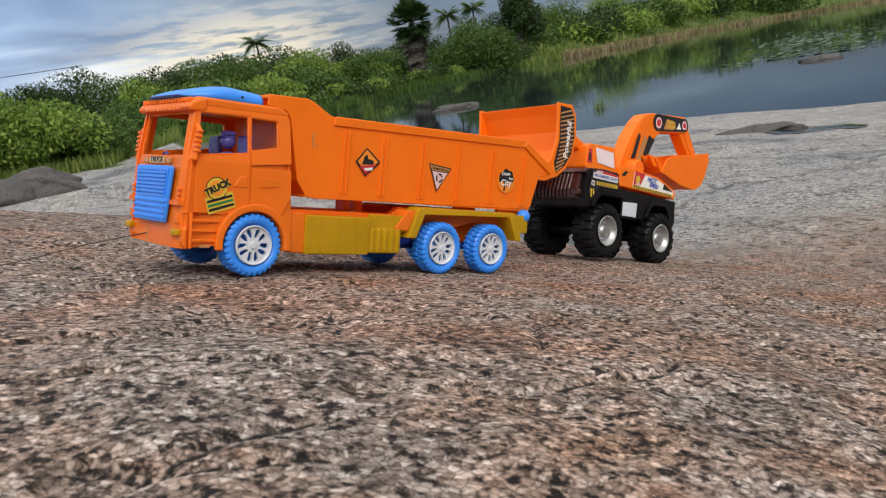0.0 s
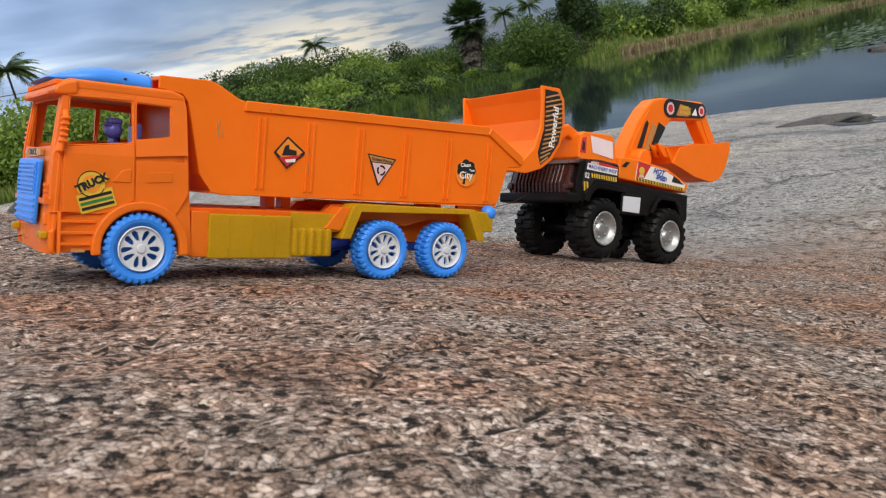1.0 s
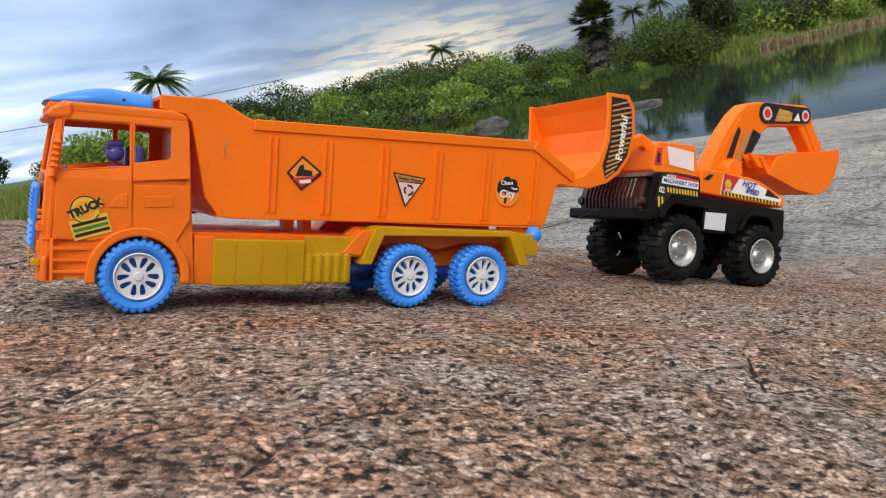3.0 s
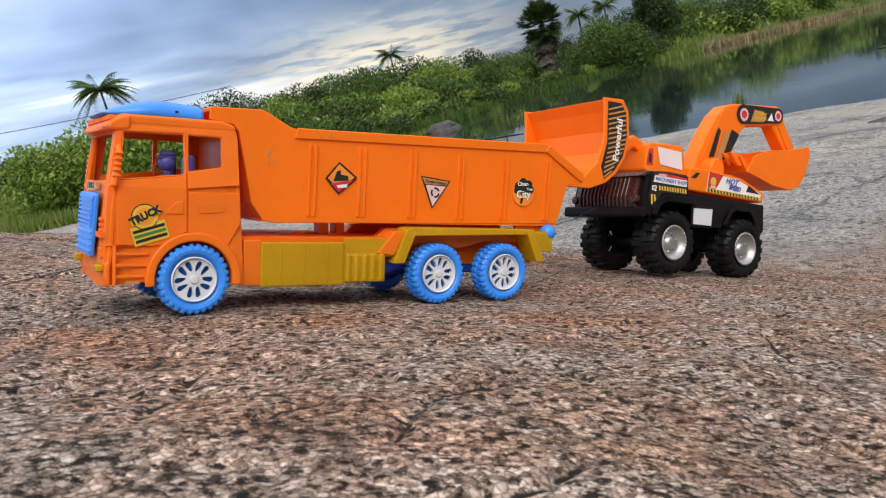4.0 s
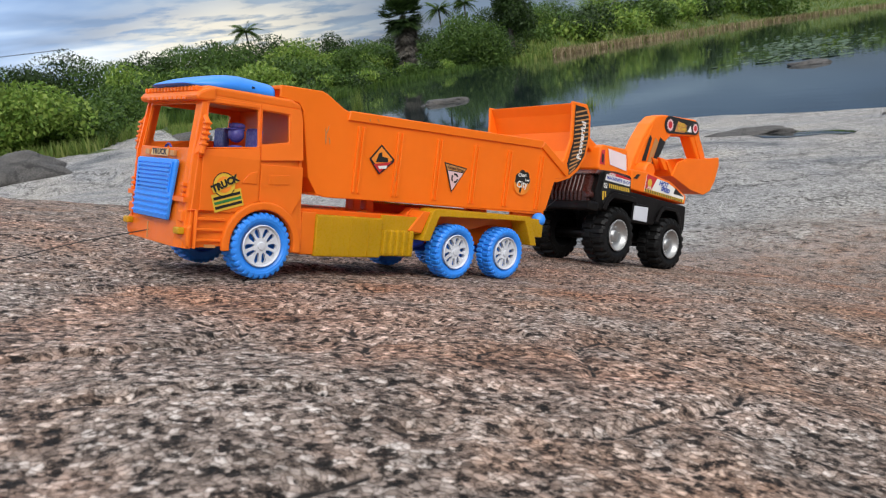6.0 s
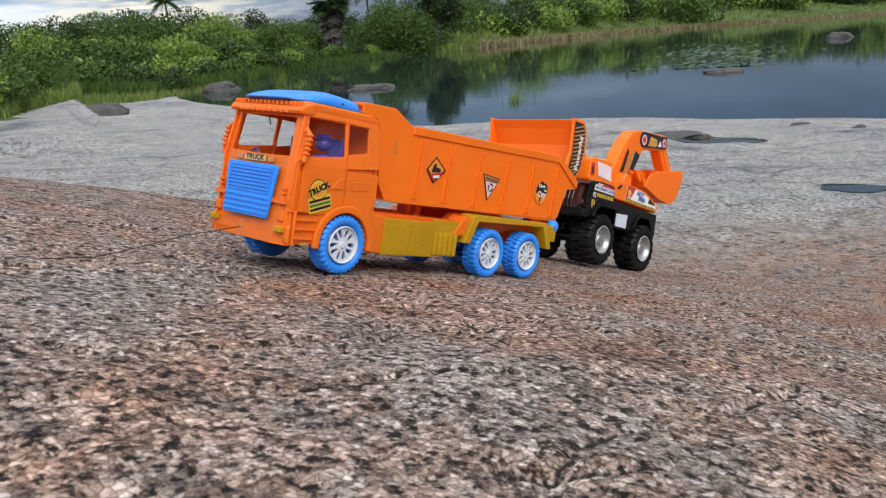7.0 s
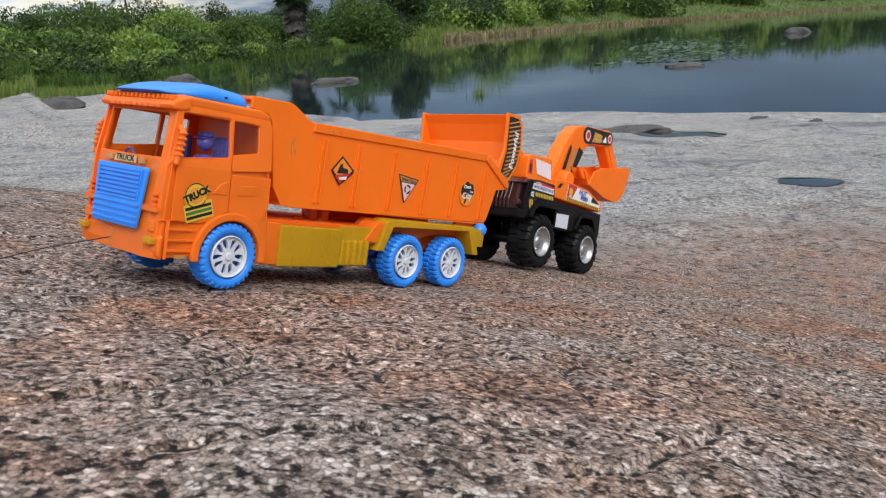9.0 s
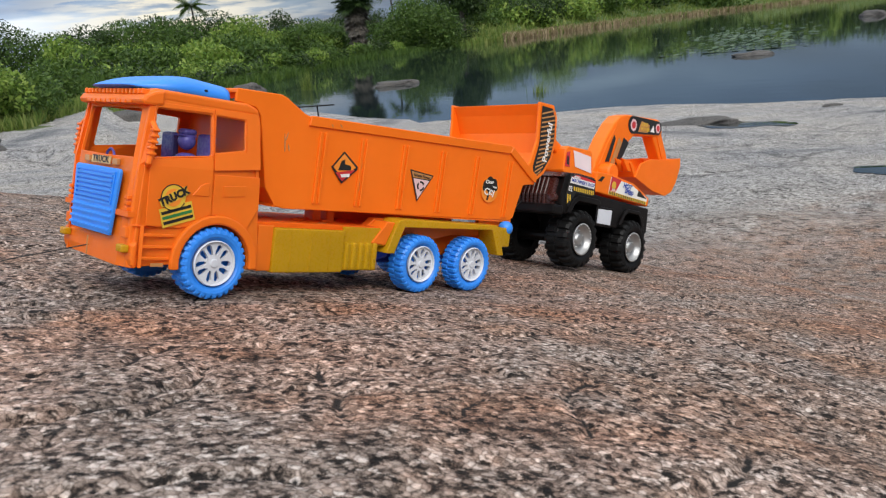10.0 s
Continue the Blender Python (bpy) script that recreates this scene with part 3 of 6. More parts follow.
# ---- vegetation ----
def leaf_cloud(rng, lumps, count, size, droop=0.0):
    """Small folded leaves scattered over and through a set of lumps (centre, radii)."""
    c = np.array([l[0] for l in lumps])
    r = np.array([l[1] for l in lumps])
    k = rng.choice(len(lumps), count, p=(r.prod(1) ** 0.67) / (r.prod(1) ** 0.67).sum())
    d = rng.normal(size=(count, 3))
    d /= np.linalg.norm(d, axis=1)[:, None]
    p = c[k] + d * r[k] * (1 - 0.55 * rng.random(count)[:, None] ** 2.2)
    a = rng.normal(size=(count, 3)) + (0, 0, -droop)
    a /= np.linalg.norm(a, axis=1)[:, None]
    b = np.cross(a, d + 0.6 * rng.normal(size=(count, 3)))
    b /= np.linalg.norm(b, axis=1)[:, None] + 1e-9
    s = size * (0.55 + 0.9 * rng.random(count))[:, None]
    v = np.stack([p - a * s, p - b * s * 0.42, p + a * s, p + b * s * 0.42], 1).reshape(-1, 3)
    f = np.arange(count * 4).reshape(-1, 4)
    return v, f


def lumps_for(rng, n, w, h, base):
    """Crown lumps: a broad uneven mass of width w and height h above base."""
    out = []
    for _ in range(n):
        a, q = rng.random() * 6.283, rng.random() ** 0.6
        z = base + h * (0.12 + 0.72 * rng.random() * (1 - 0.45 * q))
        rr = w * (0.17 + 0.14 * rng.random())
        out.append(((q * w * 0.36 * math.cos(a), q * w * 0.36 * math.sin(a), z), (rr, rr, rr * (0.65 + 0.3 * rng.random()))))
    return out


def broad_tree(name, az, rho, width, top, mat, label, seed, count=1500, size=0.3, trunk=0.25, lumps=11, category="tree", group="lakeside trees"):
    """A tree or bush whose crown reaches `top` metres above its foot."""
    rng = np.random.default_rng(seed)
    x, y = polar(az, rho)
    root = thing(name, pose(x, y, on_ground(x, y) - 0.05, 0, 0, rng.random() * 360), label, category, group)
    base = trunk * top
    ls = lumps_for(rng, lumps, width, top - base, base)
    bm = tube([(0, 0, 0), (0.03 * width, 0.02 * width, 0.3 * top), (0, 0, 0.62 * top)], [0.035 * top, 0.024 * top, 0.010 * top], 7)
    for (lc, lr) in ls[:7]:
        bm = tube([(0.01, 0.01, 0.28 * top), tuple(0.5 * q for q in lc[:2]) + (0.2 * top + 0.5 * lc[2],), lc], [0.016 * top, 0.010 * top, 0.004 * top], 5, bm)
    part("trunk", bm, BARK, root)
    v, f = leaf_cloud(rng, ls, count, size)
    mesh_of("crown", v.tolist(), f.tolist(), mat, root)
    return root


def frond(rng, length, rise, sag, width, n=26):
    """One feather frond along +x: leaflets on both sides of an arching rib."""
    v, f = [], []
    for i in range(1, n + 1):
        s = i / n
        px, pz = length * s, rise * s - sag * s * s
        w = width * math.sin(math.pi * min(0.98, 0.12 + 0.86 * s)) * (0.8 + 0.4 * rng.random())
        for side in (-1, 1):
            k = len(v)
            dz = -0.45 * w - 0.1 * rng.random() * w
            v += [(px - 0.035 * length, 0, pz), (px + 0.035 * length, 0, pz), (px + 0.12 * length, side * w, pz + dz)]
            f.append((k, k + 1, k + 2))
    return v, f


def coconut_palm(az, rho, top, label, seed, spread=2.4):
    rng = np.random.default_rng(seed)
    x, y = polar(az, rho)
    z0 = on_ground(x, y)
    root = thing("coconut_palm", pose(x, y, z0 - 0.05), label, "palm tree", "lakeside palms")
    h = top - spread * 0.25
    part("trunk", tube([(0.5, 0, 0), (0.25, 0.1, 0.5 * h), (0, 0, h)], [0.20, 0.14, 0.11], 8), BARK, root)
    vs, fs = [], []
    for i in range(44):
        a, tilt = 6.283 * i / 44 * 2.4 + rng.random(), rng.random()
        v, f = frond(rng, spread * (0.85 + 0.3 * rng.random()), spread * (1.15 - 1.25 * tilt), spread * (0.55 + 0.40 * tilt), 0.22 * spread)
        k = len(vs)
        vs += [(p[0] * math.cos(a) - p[1] * math.sin(a), p[0] * math.sin(a) + p[1] * math.cos(a), p[2] + h) for p in v]
        fs += [tuple(q + k for q in g) for g in f]
    mesh_of("crown", vs, fs, LEAF_MID, root)
    return root


def fan_palm(az, rho, top, label, seed):
    """A palmyra: a stout trunk, a skirt of dead leaves and a round head of stiff fans."""
    rng = np.random.default_rng(seed)
    x, y = polar(az, rho)
    root = thing("fan_palm", pose(x, y, on_ground(x, y) - 0.05), label, "palm tree", "lakeside palms")
    h = top * 0.74
    part("trunk", tube([(0, 0, 0), (0.05, 0.05, 0.5 * h), (0, 0, h)], [0.42, 0.34, 0.30], 9), BARK, root)
    for name, mat, n, lo, hi, full in (("crown", LEAF_DARK, 190, -0.9, 1.5, 0.30 * top), ("dead_skirt", LEAF_DEAD, 420, -1.45, -0.70, 0.25 * top)):
        vs, fs = [], []
        for i in range(n):
            a, e = rng.random() * 6.283, lo + (hi - lo) * rng.random()
            d = Vector((math.cos(a) * math.cos(e), math.sin(a) * math.cos(e), math.sin(e)))
            low = rng.random() if name == "dead_skirt" else 0.0
            start, ln = Vector((0, 0, h - 0.60 * top * low)), full * (1 - 0.42 * low) * (0.55 + 0.6 * rng.random())
            side = d.cross(Vector((0, 0, 1))).normalized()
            tip = start + d * ln * 0.55
            nrm = (d.cross(side)).normalized()
            for s in range(-5, 6):
                k = len(vs)
                q = radians(s * 14)
                e1 = tip + (d * math.cos(q) + side * math.sin(q)) * ln * 0.5 + nrm * 0.05 * ln * rng.normal()
                vs += [tuple(tip), tuple(tip + (d * math.cos(q - 0.11) + side * math.sin(q - 0.11)) * ln * 0.32), tuple(e1), tuple(tip + (d * math.cos(q + 0.11) + side * math.sin(q + 0.11)) * ln * 0.32)]
                fs.append((k, k + 1, k + 2, k + 3))
            k = len(vs)
            vs += [tuple(start - side * 0.03), tuple(start + side * 0.03), tuple(tip)]
            fs.append((k, k + 1, k + 2))
        mesh_of(name, vs, fs, mat, root)
    return root


def blades(rng, pts, tall, wide, lean=0.25):
    n = len(pts)
    h = tall * (0.5 + 0.8 * rng.random(n))[:, None]
    a = rng.random(n) * 6.283
    s = np.stack([np.cos(a), np.sin(a), 0 * a], 1) * wide
    tip = pts + np.concatenate([lean * h * rng.normal(size=(n, 2)), h], 1)
    return np.stack([pts - s, pts + s, tip], 1).reshape(-1, 3), np.arange(n * 3).reshape(-1, 3)


def grass_belt(name, az0, az1, near, deep, count, tall, wide, mat, label, seed):
    """Grass and reeds along a stretch of bank: near(az) is where the belt begins."""
    rng = np.random.default_rng(seed)
    az = az0 + (az1 - az0) * rng.random(count)
    rho = near(az) + deep * rng.random(count) ** 1.4
    x, y = rho * np.sin(np.radians(az)), rho * np.cos(np.radians(az))
    p = np.stack([x, y, ground_height(x, y, False) - 0.03], 1)
    v, f = blades(rng, p, tall, wide)
    ob = mesh_of(name, v.tolist(), f.tolist(), mat)
    return tagged(ob, label, "grass", kind="stuff")


coconut_palm(10.8, 100, 10.2, "slender coconut palm with drooping feathery fronds behind shrubs", 2, 3.4)
coconut_palm(30.2, 118, 8.2, "distant small coconut palm above the bushes", 5, 2.2)
fan_palm(41.0, 84, 8.4, "dark palmyra palm with a grey skirt of dead leaves", 7)
for k, (az, top) in enumerate(((43.5, 7.6), (45.3, 7.9))):
    coconut_palm(az, 112, top, "coconut palm showing over a round bush", 30 + k, 1.9)
for k, (az, rho, w, top, mat, n) in enumerate((
        (15.4, 92, 8.0, 6.9, LEAF_DARK, 1700), (18.3, 95, 9.0, 7.0, LEAF_DARK, 1900), (21.0, 92, 8.5, 5.6, LEAF_MID, 1700),
        (23.6, 88, 8.0, 5.2, LEAF_DARK, 1600), (26.2, 90, 9.0, 5.9, LEAF_MID, 1900), (28.7, 86, 8.5, 5.2, LEAF_MID, 1700),
        (31.3, 92, 9.0, 5.8, LEAF_DARK, 1800), (33.6, 96, 8.0, 5.0, LEAF_MID, 1500), (36.0, 120, 7.5, 7.3, LEAF_DARK, 1500),
        (38.3, 112, 8.0, 5.0, LEAF_MID, 1500), (40.0, 120, 7.0, 6.2, LEAF_DARK, 1300),
        (25.0, 72, 6.0, 3.4, LEAF_LITE, 1300), (29.0, 70, 6.0, 3.0, LEAF_LITE, 1300), (32.5, 74, 6.0, 3.2, LEAF_MID, 1300), (22.0, 66, 5.5, 3.2, LEAF_LITE, 1200),
        (35.3, 86, 6.0, 3.2, LEAF_LITE, 1200), (38.0, 88, 5.0, 2.6, LEAF_LITE, 1000),
        (12.8, 80, 7.0, 4.8, LEAF_MID, 1300), (27.3, 64, 5.0, 2.7, LEAF_MID, 1100), (30.8, 62, 5.0, 2.5, LEAF_LITE, 1100), (34.2, 66, 5.0, 2.6, LEAF_MID, 1000), (24.0, 60, 5.0, 2.8, LEAF_MID, 1000), (37.0, 84, 5.0, 3.6, LEAF_MID, 1000), (39.5, 90, 5.0, 3.0, LEAF_MID, 1000), (33.0, 88, 6.5, 5.2, LEAF_LITE, 1300), (28.0, 94, 8.0, 5.9, LEAF_DARK, 1500), (8.0, 84, 7.0, 2.6, LEAF_MID, 1200), (4.0, 90, 7.0, 2.4, LEAF_DARK, 1200), (-0.6, 84, 4.5, 3.9, LEAF_DARK, 1200), (47.3, 106, 7.0, 4.0, LEAF_DARK, 1600), (49.7, 134, 9.0, 6.4, LEAF_MID, 1800), (51.3, 158, 11.0, 8.5, LEAF_MID, 2000), (43.2, 101, 6.5, 3.6, LEAF_MID, 1500), (42.2, 122, 9.0, 5.4, LEAF_DARK, 1600), (47.6, 128, 9.0, 8.6, LEAF_DARK, 1900), (54.6, 172, 12.0, 8.0, LEAF_LITE, 2000))):
    broad_tree("bush", az, rho, w, top, mat, "leafy green bush in the thicket along the lake", 100 + k, int(n * 3.6), 0.165, 0.05, 17, "bush", "thicket by the lake")
broad_tree("bush", 45.4, 98, 9.6, 7.0, LEAF_MID, "large rounded green bush at the water's edge", 201, 20000, 0.17, 0.03, 34, "bush", "thicket by the lake")
broad_tree("tree", 48.4, 114, 6.4, 11.5, LEAF_DARK, "dark slender tree with a bare trunk on the bank", 202, 6500, 0.24, 0.22, 26)
broad_tree("bush", 52.7, 137, 8.5, 3.4, LEAF_DARK, "dark low bush overhanging the water", 203, 4200, 0.25, 0.02, 10, "bush", "thicket by the lake")
for k in range(44):
    az = 49.2 + 0.95 * k
    rng = random.Random(k)
    broad_tree("bush", az + rng.uniform(-0.7, 0.7), far_shore(az) * (1.13 if az < 58 else 1.17) + rng.uniform(0, 18), rng.uniform(0.07, 0.12) * far_shore(az), rng.uniform(0.015, 0.028) * far_shore(az), (LEAF_MID, LEAF_LITE, LEAF_DARK)[k % 3],
               "green bush on top of the grassy embankment", 300 + k, 2600, 0.0030 * far_shore(az), 0.04, 14, "bush", "bushes on the embankment")
for k in range(26):
    rng = random.Random(700 + k)
    az = 21.5 + 0.95 * k
    broad_tree("bush", az, far_shore(az) + rng.uniform(2.5, 9), rng.uniform(2.6, 4.4), rng.uniform(1.2, 2.1), (LEAF_MID, LEAF_DARK, LEAF_LITE)[k % 3], "low green bush on the grassy shore", 700 + k, 1500, 0.13, 0.03, 12, "bush", "low bushes on the shore")
# shrubs close by, beside the rock
for k, (az, rho, w, top, mat, n) in enumerate((
        (6.0, 21.5, 3.0, 2.3, LEAF_LITE, 5200), (9.2, 20.8, 2.9, 2.25, LEAF_LITE, 5200), (12.4, 20.2, 2.8, 2.2, LEAF_LITE, 5200), (15.4, 20.0, 2.5, 2.0, LEAF_LITE, 5000), (17.6, 21.0, 2.3, 1.6, LEAF_MID, 4200),
        (19.3, 23.0, 2.0, 1.3, LEAF_MID, 3400), (20.6, 28, 2.4, 1.5, LEAF_MID, 3000))):
    broad_tree("shrub", az, rho, w, top, mat, "light green leafy shrub growing beside the bare rock", 400 + k, int(n * 1.5), 0.062, 0.06, 18, "shrub", "shrubs beside the rock")
grass_belt("reeds", 20, 48, lambda a: far_shore(a) - 1.0, 14, 16000, 0.7, 0.05, LEAF_MID, "tall green reeds and grass along the left shore", 1)
grass_belt("bank_grass", 47, 95, lambda a: far_shore(a) - 0.5, 60, 26000, 0.8, 0.16, REED, "rough green grass covering the sloping embankment", 2)
grass_belt("dry_grass", 51, 95, lambda a: far_shore(a) - 1.0, 7, 9000, 0.9, 0.16, DRY, "strip of dry tan grass at the lake's far edge", 4)
grass_belt("meadow_grass", -6, 35, lambda a: rock_reach(a) - 0.8, 26, 30000, 0.34, 0.03, REED, "tall meadow grass beside the rock", 3)


def lake_stone(az, rho, sx, sy, sz, seed, label):
    bm = bmesh.new()
    bmesh.ops.create_icosphere(bm, subdivisions=4, radius=1)
    for v in bm.verts:
        n = noise.noise(v.co * 1.3 + Vector((seed * 3.1, 0, 0))) * 0.35 + noise.noise(v.co * 4 + Vector((0, seed, 0))) * 0.10
        v.co = Vector((v.co.x * sx, v.co.y * sy, max(v.co.z, -0.4) * sz)) * (1 + n)
    x, y = polar(az, rho)
    ob = part("boulder", bm, DARK_ROCK, None, smooth=True, at=pose(x, y, max(LAKE, on_ground(x, y)), 0, 0, -az + seed * 3))
    tagged(ob, label, "boulder", "boulders in the lake")


lake_stone(68.1, 33.2, 0.80, 0.40, 0.16, 1, "flat grey boulder breaking the water among lily pads")
lake_stone(74.6, 71, 0.95, 0.6, 0.42, 2, "dark boulder standing in the lake")
lake_stone(43.5, 34.5, 1.1, 0.5, 0.22, 3, "low brown boulder at the water's edge")
lake_stone(33.2, 41.5, 0.9, 0.6, 0.45, 4, "rounded pale boulder on the shore")
lake_stone(30.9, 50, 1.3, 0.6, 0.26, 5, "flat dark boulder at the shore")
lake_stone(25.3, 25, 0.75, 0.6, 0.30, 6, "dark broken rock lump lying on the pale apron")
lake_stone(65.4, 11.9, 0.60, 0.24, 0.09, 8, "low dark rough ledge beside a rain pool")
lake_stone(73.8, 15.1, 0.16, 0.08, 0.05, 9, "small dark stone lying near the water")
lake_stone(77.5, 14.0, 0.10, 0.07, 0.05, 10, "small dark stone lying near the water")
lake_stone(13.3, 14.3, 1.05, 0.8, 0.42, 7, "grey boulder at the edge of the rock")


def lily_patch():
    rng = np.random.default_rng(9)
    vs, fs = [], []
    for _ in range(620):
        az, rho = 67.4 + 2.0 * rng.normal(), max(37.0, 50 + 10 * rng.normal())
        x, y = polar(az, rho)
        r, k = 0.07 + 0.13 * rng.random(), len(vs)
        tilt = rng.normal() * 0.5
        vs += [(x + r * math.cos(q), y + r * math.sin(q), LAKE + 0.03 + 0.03 * tilt + r * 0.25 * tilt * math.cos(q)) for q in np.linspace(0, 5.6, 7)]
        fs.append(tuple(range(k, k + 7)))
    tagged(mesh_of("lily_pads", vs, fs, PAD), "patch of pale lily pads floating on the lake", "water lilies", kind="stuff")


lily_patch()


def tuft(az, rho, n, tall, seed):
    rng = np.random.default_rng(seed)
    x, y = polar(az, rho)
    p = np.stack([x + 0.16 * rng.normal(size=n), y + 0.16 * rng.normal(size=n), np.full(n, LAKE - 0.05)], 1)
    v, f = blades(rng, p, tall, 0.012, 0.12)
    tagged(mesh_of("reed_tuft", v.tolist(), f.tolist(), REED), "small tuft of reeds standing in the water", "reeds", kind="stuff")


tuft(53.9, 24.0, 60, 0.36, 1)
tuft(37.2, 38, 160, 0.9, 2)
tuft(76.0, 70, 60, 0.9, 3)


def pool(az, rho, along, deep, turn, seed, label):
    """A shallow pool of rain water on the rock."""
    x, y = polar(az, rho)
    bm = bmesh.new()
    rim = []
    for k in range(40):
        a = 2 * math.pi * k / 40
        q = 1 + 0.28 * noise.noise(Vector((math.cos(a) * 1.6, math.sin(a) * 1.6, seed))) + 0.12 * noise.noise(Vector((math.cos(a) * 5, math.sin(a) * 5, seed)))
        u, v = along * q * math.cos(a), deep * q * math.sin(a)
        px, py = x + u * math.cos(turn) - v * math.sin(turn), y + u * math.sin(turn) + v * math.cos(turn)
        rim.append(bm.verts.new((px, py, on_ground(px, py) + 0.006)))
    bm.faces.new(rim)
    tagged(part("puddle", bm, WATER, None), label, "puddle", "pools on the rock", "structure")


pool(79.8, 6.3, 0.26, 0.24, radians(14), 1.0, "small dark rain pool on the pale rock")
pool(69.2, 11.5, 0.95, 0.62, radians(23), 2.0, "long shallow rain pool in a dip of rock")


# a thin pipe rail at the water's edge, and shallow pools on the apron
def pipe_rail():
    x0, y0 = polar(36.0, 20.2)
    x1, y1 = polar(39.2, 19.6)
    z0, z1 = on_ground(x0, y0), on_ground(x1, y1)
    root = thing("pipe_rail", pose(x0, y0, z0), "thin dark metal pipe rail standing near the water's edge", "rail")
    d = Vector((x1 - x0, y1 - y0, 0))
    top = 0.42
    part("rail", tube([(0, 0, top), tuple(d + Vector((0, 0, top)))], [0.018, 0.018], 8), BLACK, root)
    for s in (0.05, 0.62):
        q = d * s
        part("post", tube([(q.x, q.y, on_ground(x0 + q.x, y0 + q.y) - z0 - 0.05), (q.x, q.y, top)], [0.018, 0.018], 8), BLACK, root)


pipe_rail()


# ---- toy dump truck: x runs from its front to its tail, y from the near side to the far side ----
WIDE = 0.118
TRUCK_M = TILT_M @ pose(0, 0, 0.0055)


def knobbly_tyre(r, r_in, w, knobs, height, mat, parent, name="tyre"):
    """A tyre about the y axis from y = 0 to w: one moulded skin with two rows of staggered tread blocks."""
    s = 0.0022 if r < 0.035 else 0.0045
    prof = [(r_in, 0.0030, 0, 0), (r_in + 0.35 * (r - r_in), 0.0004, 0, 0), (r - 1.9 * s, 0.0, 0, 0), (r - 1.7 * s, -0.0002, 0.35, 0), (r - 0.7 * s, 0.0004, 1, 0), (r, s, 1, 0), (r, 0.44 * w, 1, 0), (r, 0.47 * w, 0, 0),
            (r, 0.53 * w, 0, 1), (r, 0.56 * w, 1, 1), (r, w - s, 1, 1), (r - 0.7 * s, w - 0.0004, 1, 1), (r - 1.7 * s, w + 0.0002, 0.35, 1), (r - 1.9 * s, w, 0, 1), (r_in, w, 0, 1)]
    n = knobs * 6
    bm = bmesh.new()
    rows = []
    for i in range(n):
        row = []
        for q, y, k, half in prof:
            on = ((i + 3 * half) % 6) in (1, 2, 3)
            edge = 0.35 if ((i + 3 * half) % 6) in (1, 3) else 0.0
            a = 2 * math.pi * (i - (edge if ((i + 3 * half) % 6) == 1 else -edge)) / n
            rr = q + height * k * (1 if on else -0.35)
            row.append(bm.verts.new((rr * math.cos(a), y, rr * math.sin(a))))
        rows.append(row)
    for i in range(n):
        p, q = rows[i], rows[(i + 1) % n]
        for k in range(len(prof) - 1):
            bm.faces.new((p[k], q[k], q[k + 1], p[k + 1]))
        bm.faces.new((p[-1], q[-1], q[0], p[0]))
    bmesh.ops.recalc_face_normals(bm, faces=bm.faces[:])
    return part(name, bm, mat, parent)


def truck_wheel(x, near, root, r=0.0279):
    """Blue tyre and white rim with five pairs of spokes."""
    m = pose(x, -0.004, r) if near else pose(x, WIDE + 0.004, r, 0, 0, 180)
    w = new("wheel")
    w.parent, w.matrix_basis = root, m @ pose(0, 0, 0, 0, x * 900, 0)
    knobbly_tyre(r - 0.0009, 0.0178, 0.021, 30, 0.0011, BLUE, w)
    bm = lathe([(0.0180, 0.0006), (0.0172, -0.0004), (0.0163, 0.0010), (0.0160, 0.008), (0.0180, 0.008)], 40)
    holes = []
    for k in range(5):
        for d in (-1, 1):
            c, si = math.cos(radians(72 * k + 17 * d)), math.sin(radians(72 * k + 17 * d))
            slot = []
            for u, v in ((0.0064, -0.0007), (0.0085, -0.0017), (0.0128, -0.0024), (0.0147, -0.0014), (0.0150, 0.0009), (0.0134, 0.0022), (0.0090, 0.0017), (0.0064, 0.0008)):
                v = v * d - 0.14 * d * (u - 0.0105)
                slot.append((u * c - v * si, u * si + v * c))
            holes.append(slot)
    disc = [(0.0164 * math.cos(2 * math.pi * k / 40), 0.0164 * math.sin(2 * math.pi * k / 40)) for k in range(40)]
    bm = panel(disc, holes, lambda a, b, d: (a, 0.0022 + d - 0.0010 * max(0, 1 - math.hypot(a, b) / 0.009), b), 0.0030, 0.0, bm)
    bm = lathe([(0.0, 0.0004), (0.0030, 0.0006), (0.0036, 0.0016), (0.0036, 0.0030)], 18, bm)
    part("rim", bm, WHITE, w, "white slotted plastic rim")
    part("axle_plate", lathe([(0.0, 0.010), (0.0176, 0.010), (0.0176, 0.012), (0.0, 0.012)], 28), BLUE, w)


def inward(z):
    """How far the cab's sides lean in at height z."""
    return max(0.0, z - 0.098) * 0.14


def cab_front_x(z):
    return 0.0318 + (min(z, 0.098) - 0.05) * 0.06 + max(0.0, z - 0.098) * 0.15


def corner(x):
    """How far the cab's side turns in towards its nose."""
    return 0.0075 * max(0.0, (0.0430 - x) / 0.0115) ** 2


def nose_turn(y):
    """How far the cab's nose falls back towards its sides."""
    e = max(0.0, abs(y - WIDE / 2) - (WIDE / 2 - 0.018)) / 0.018
    return 0.0060 * e * e


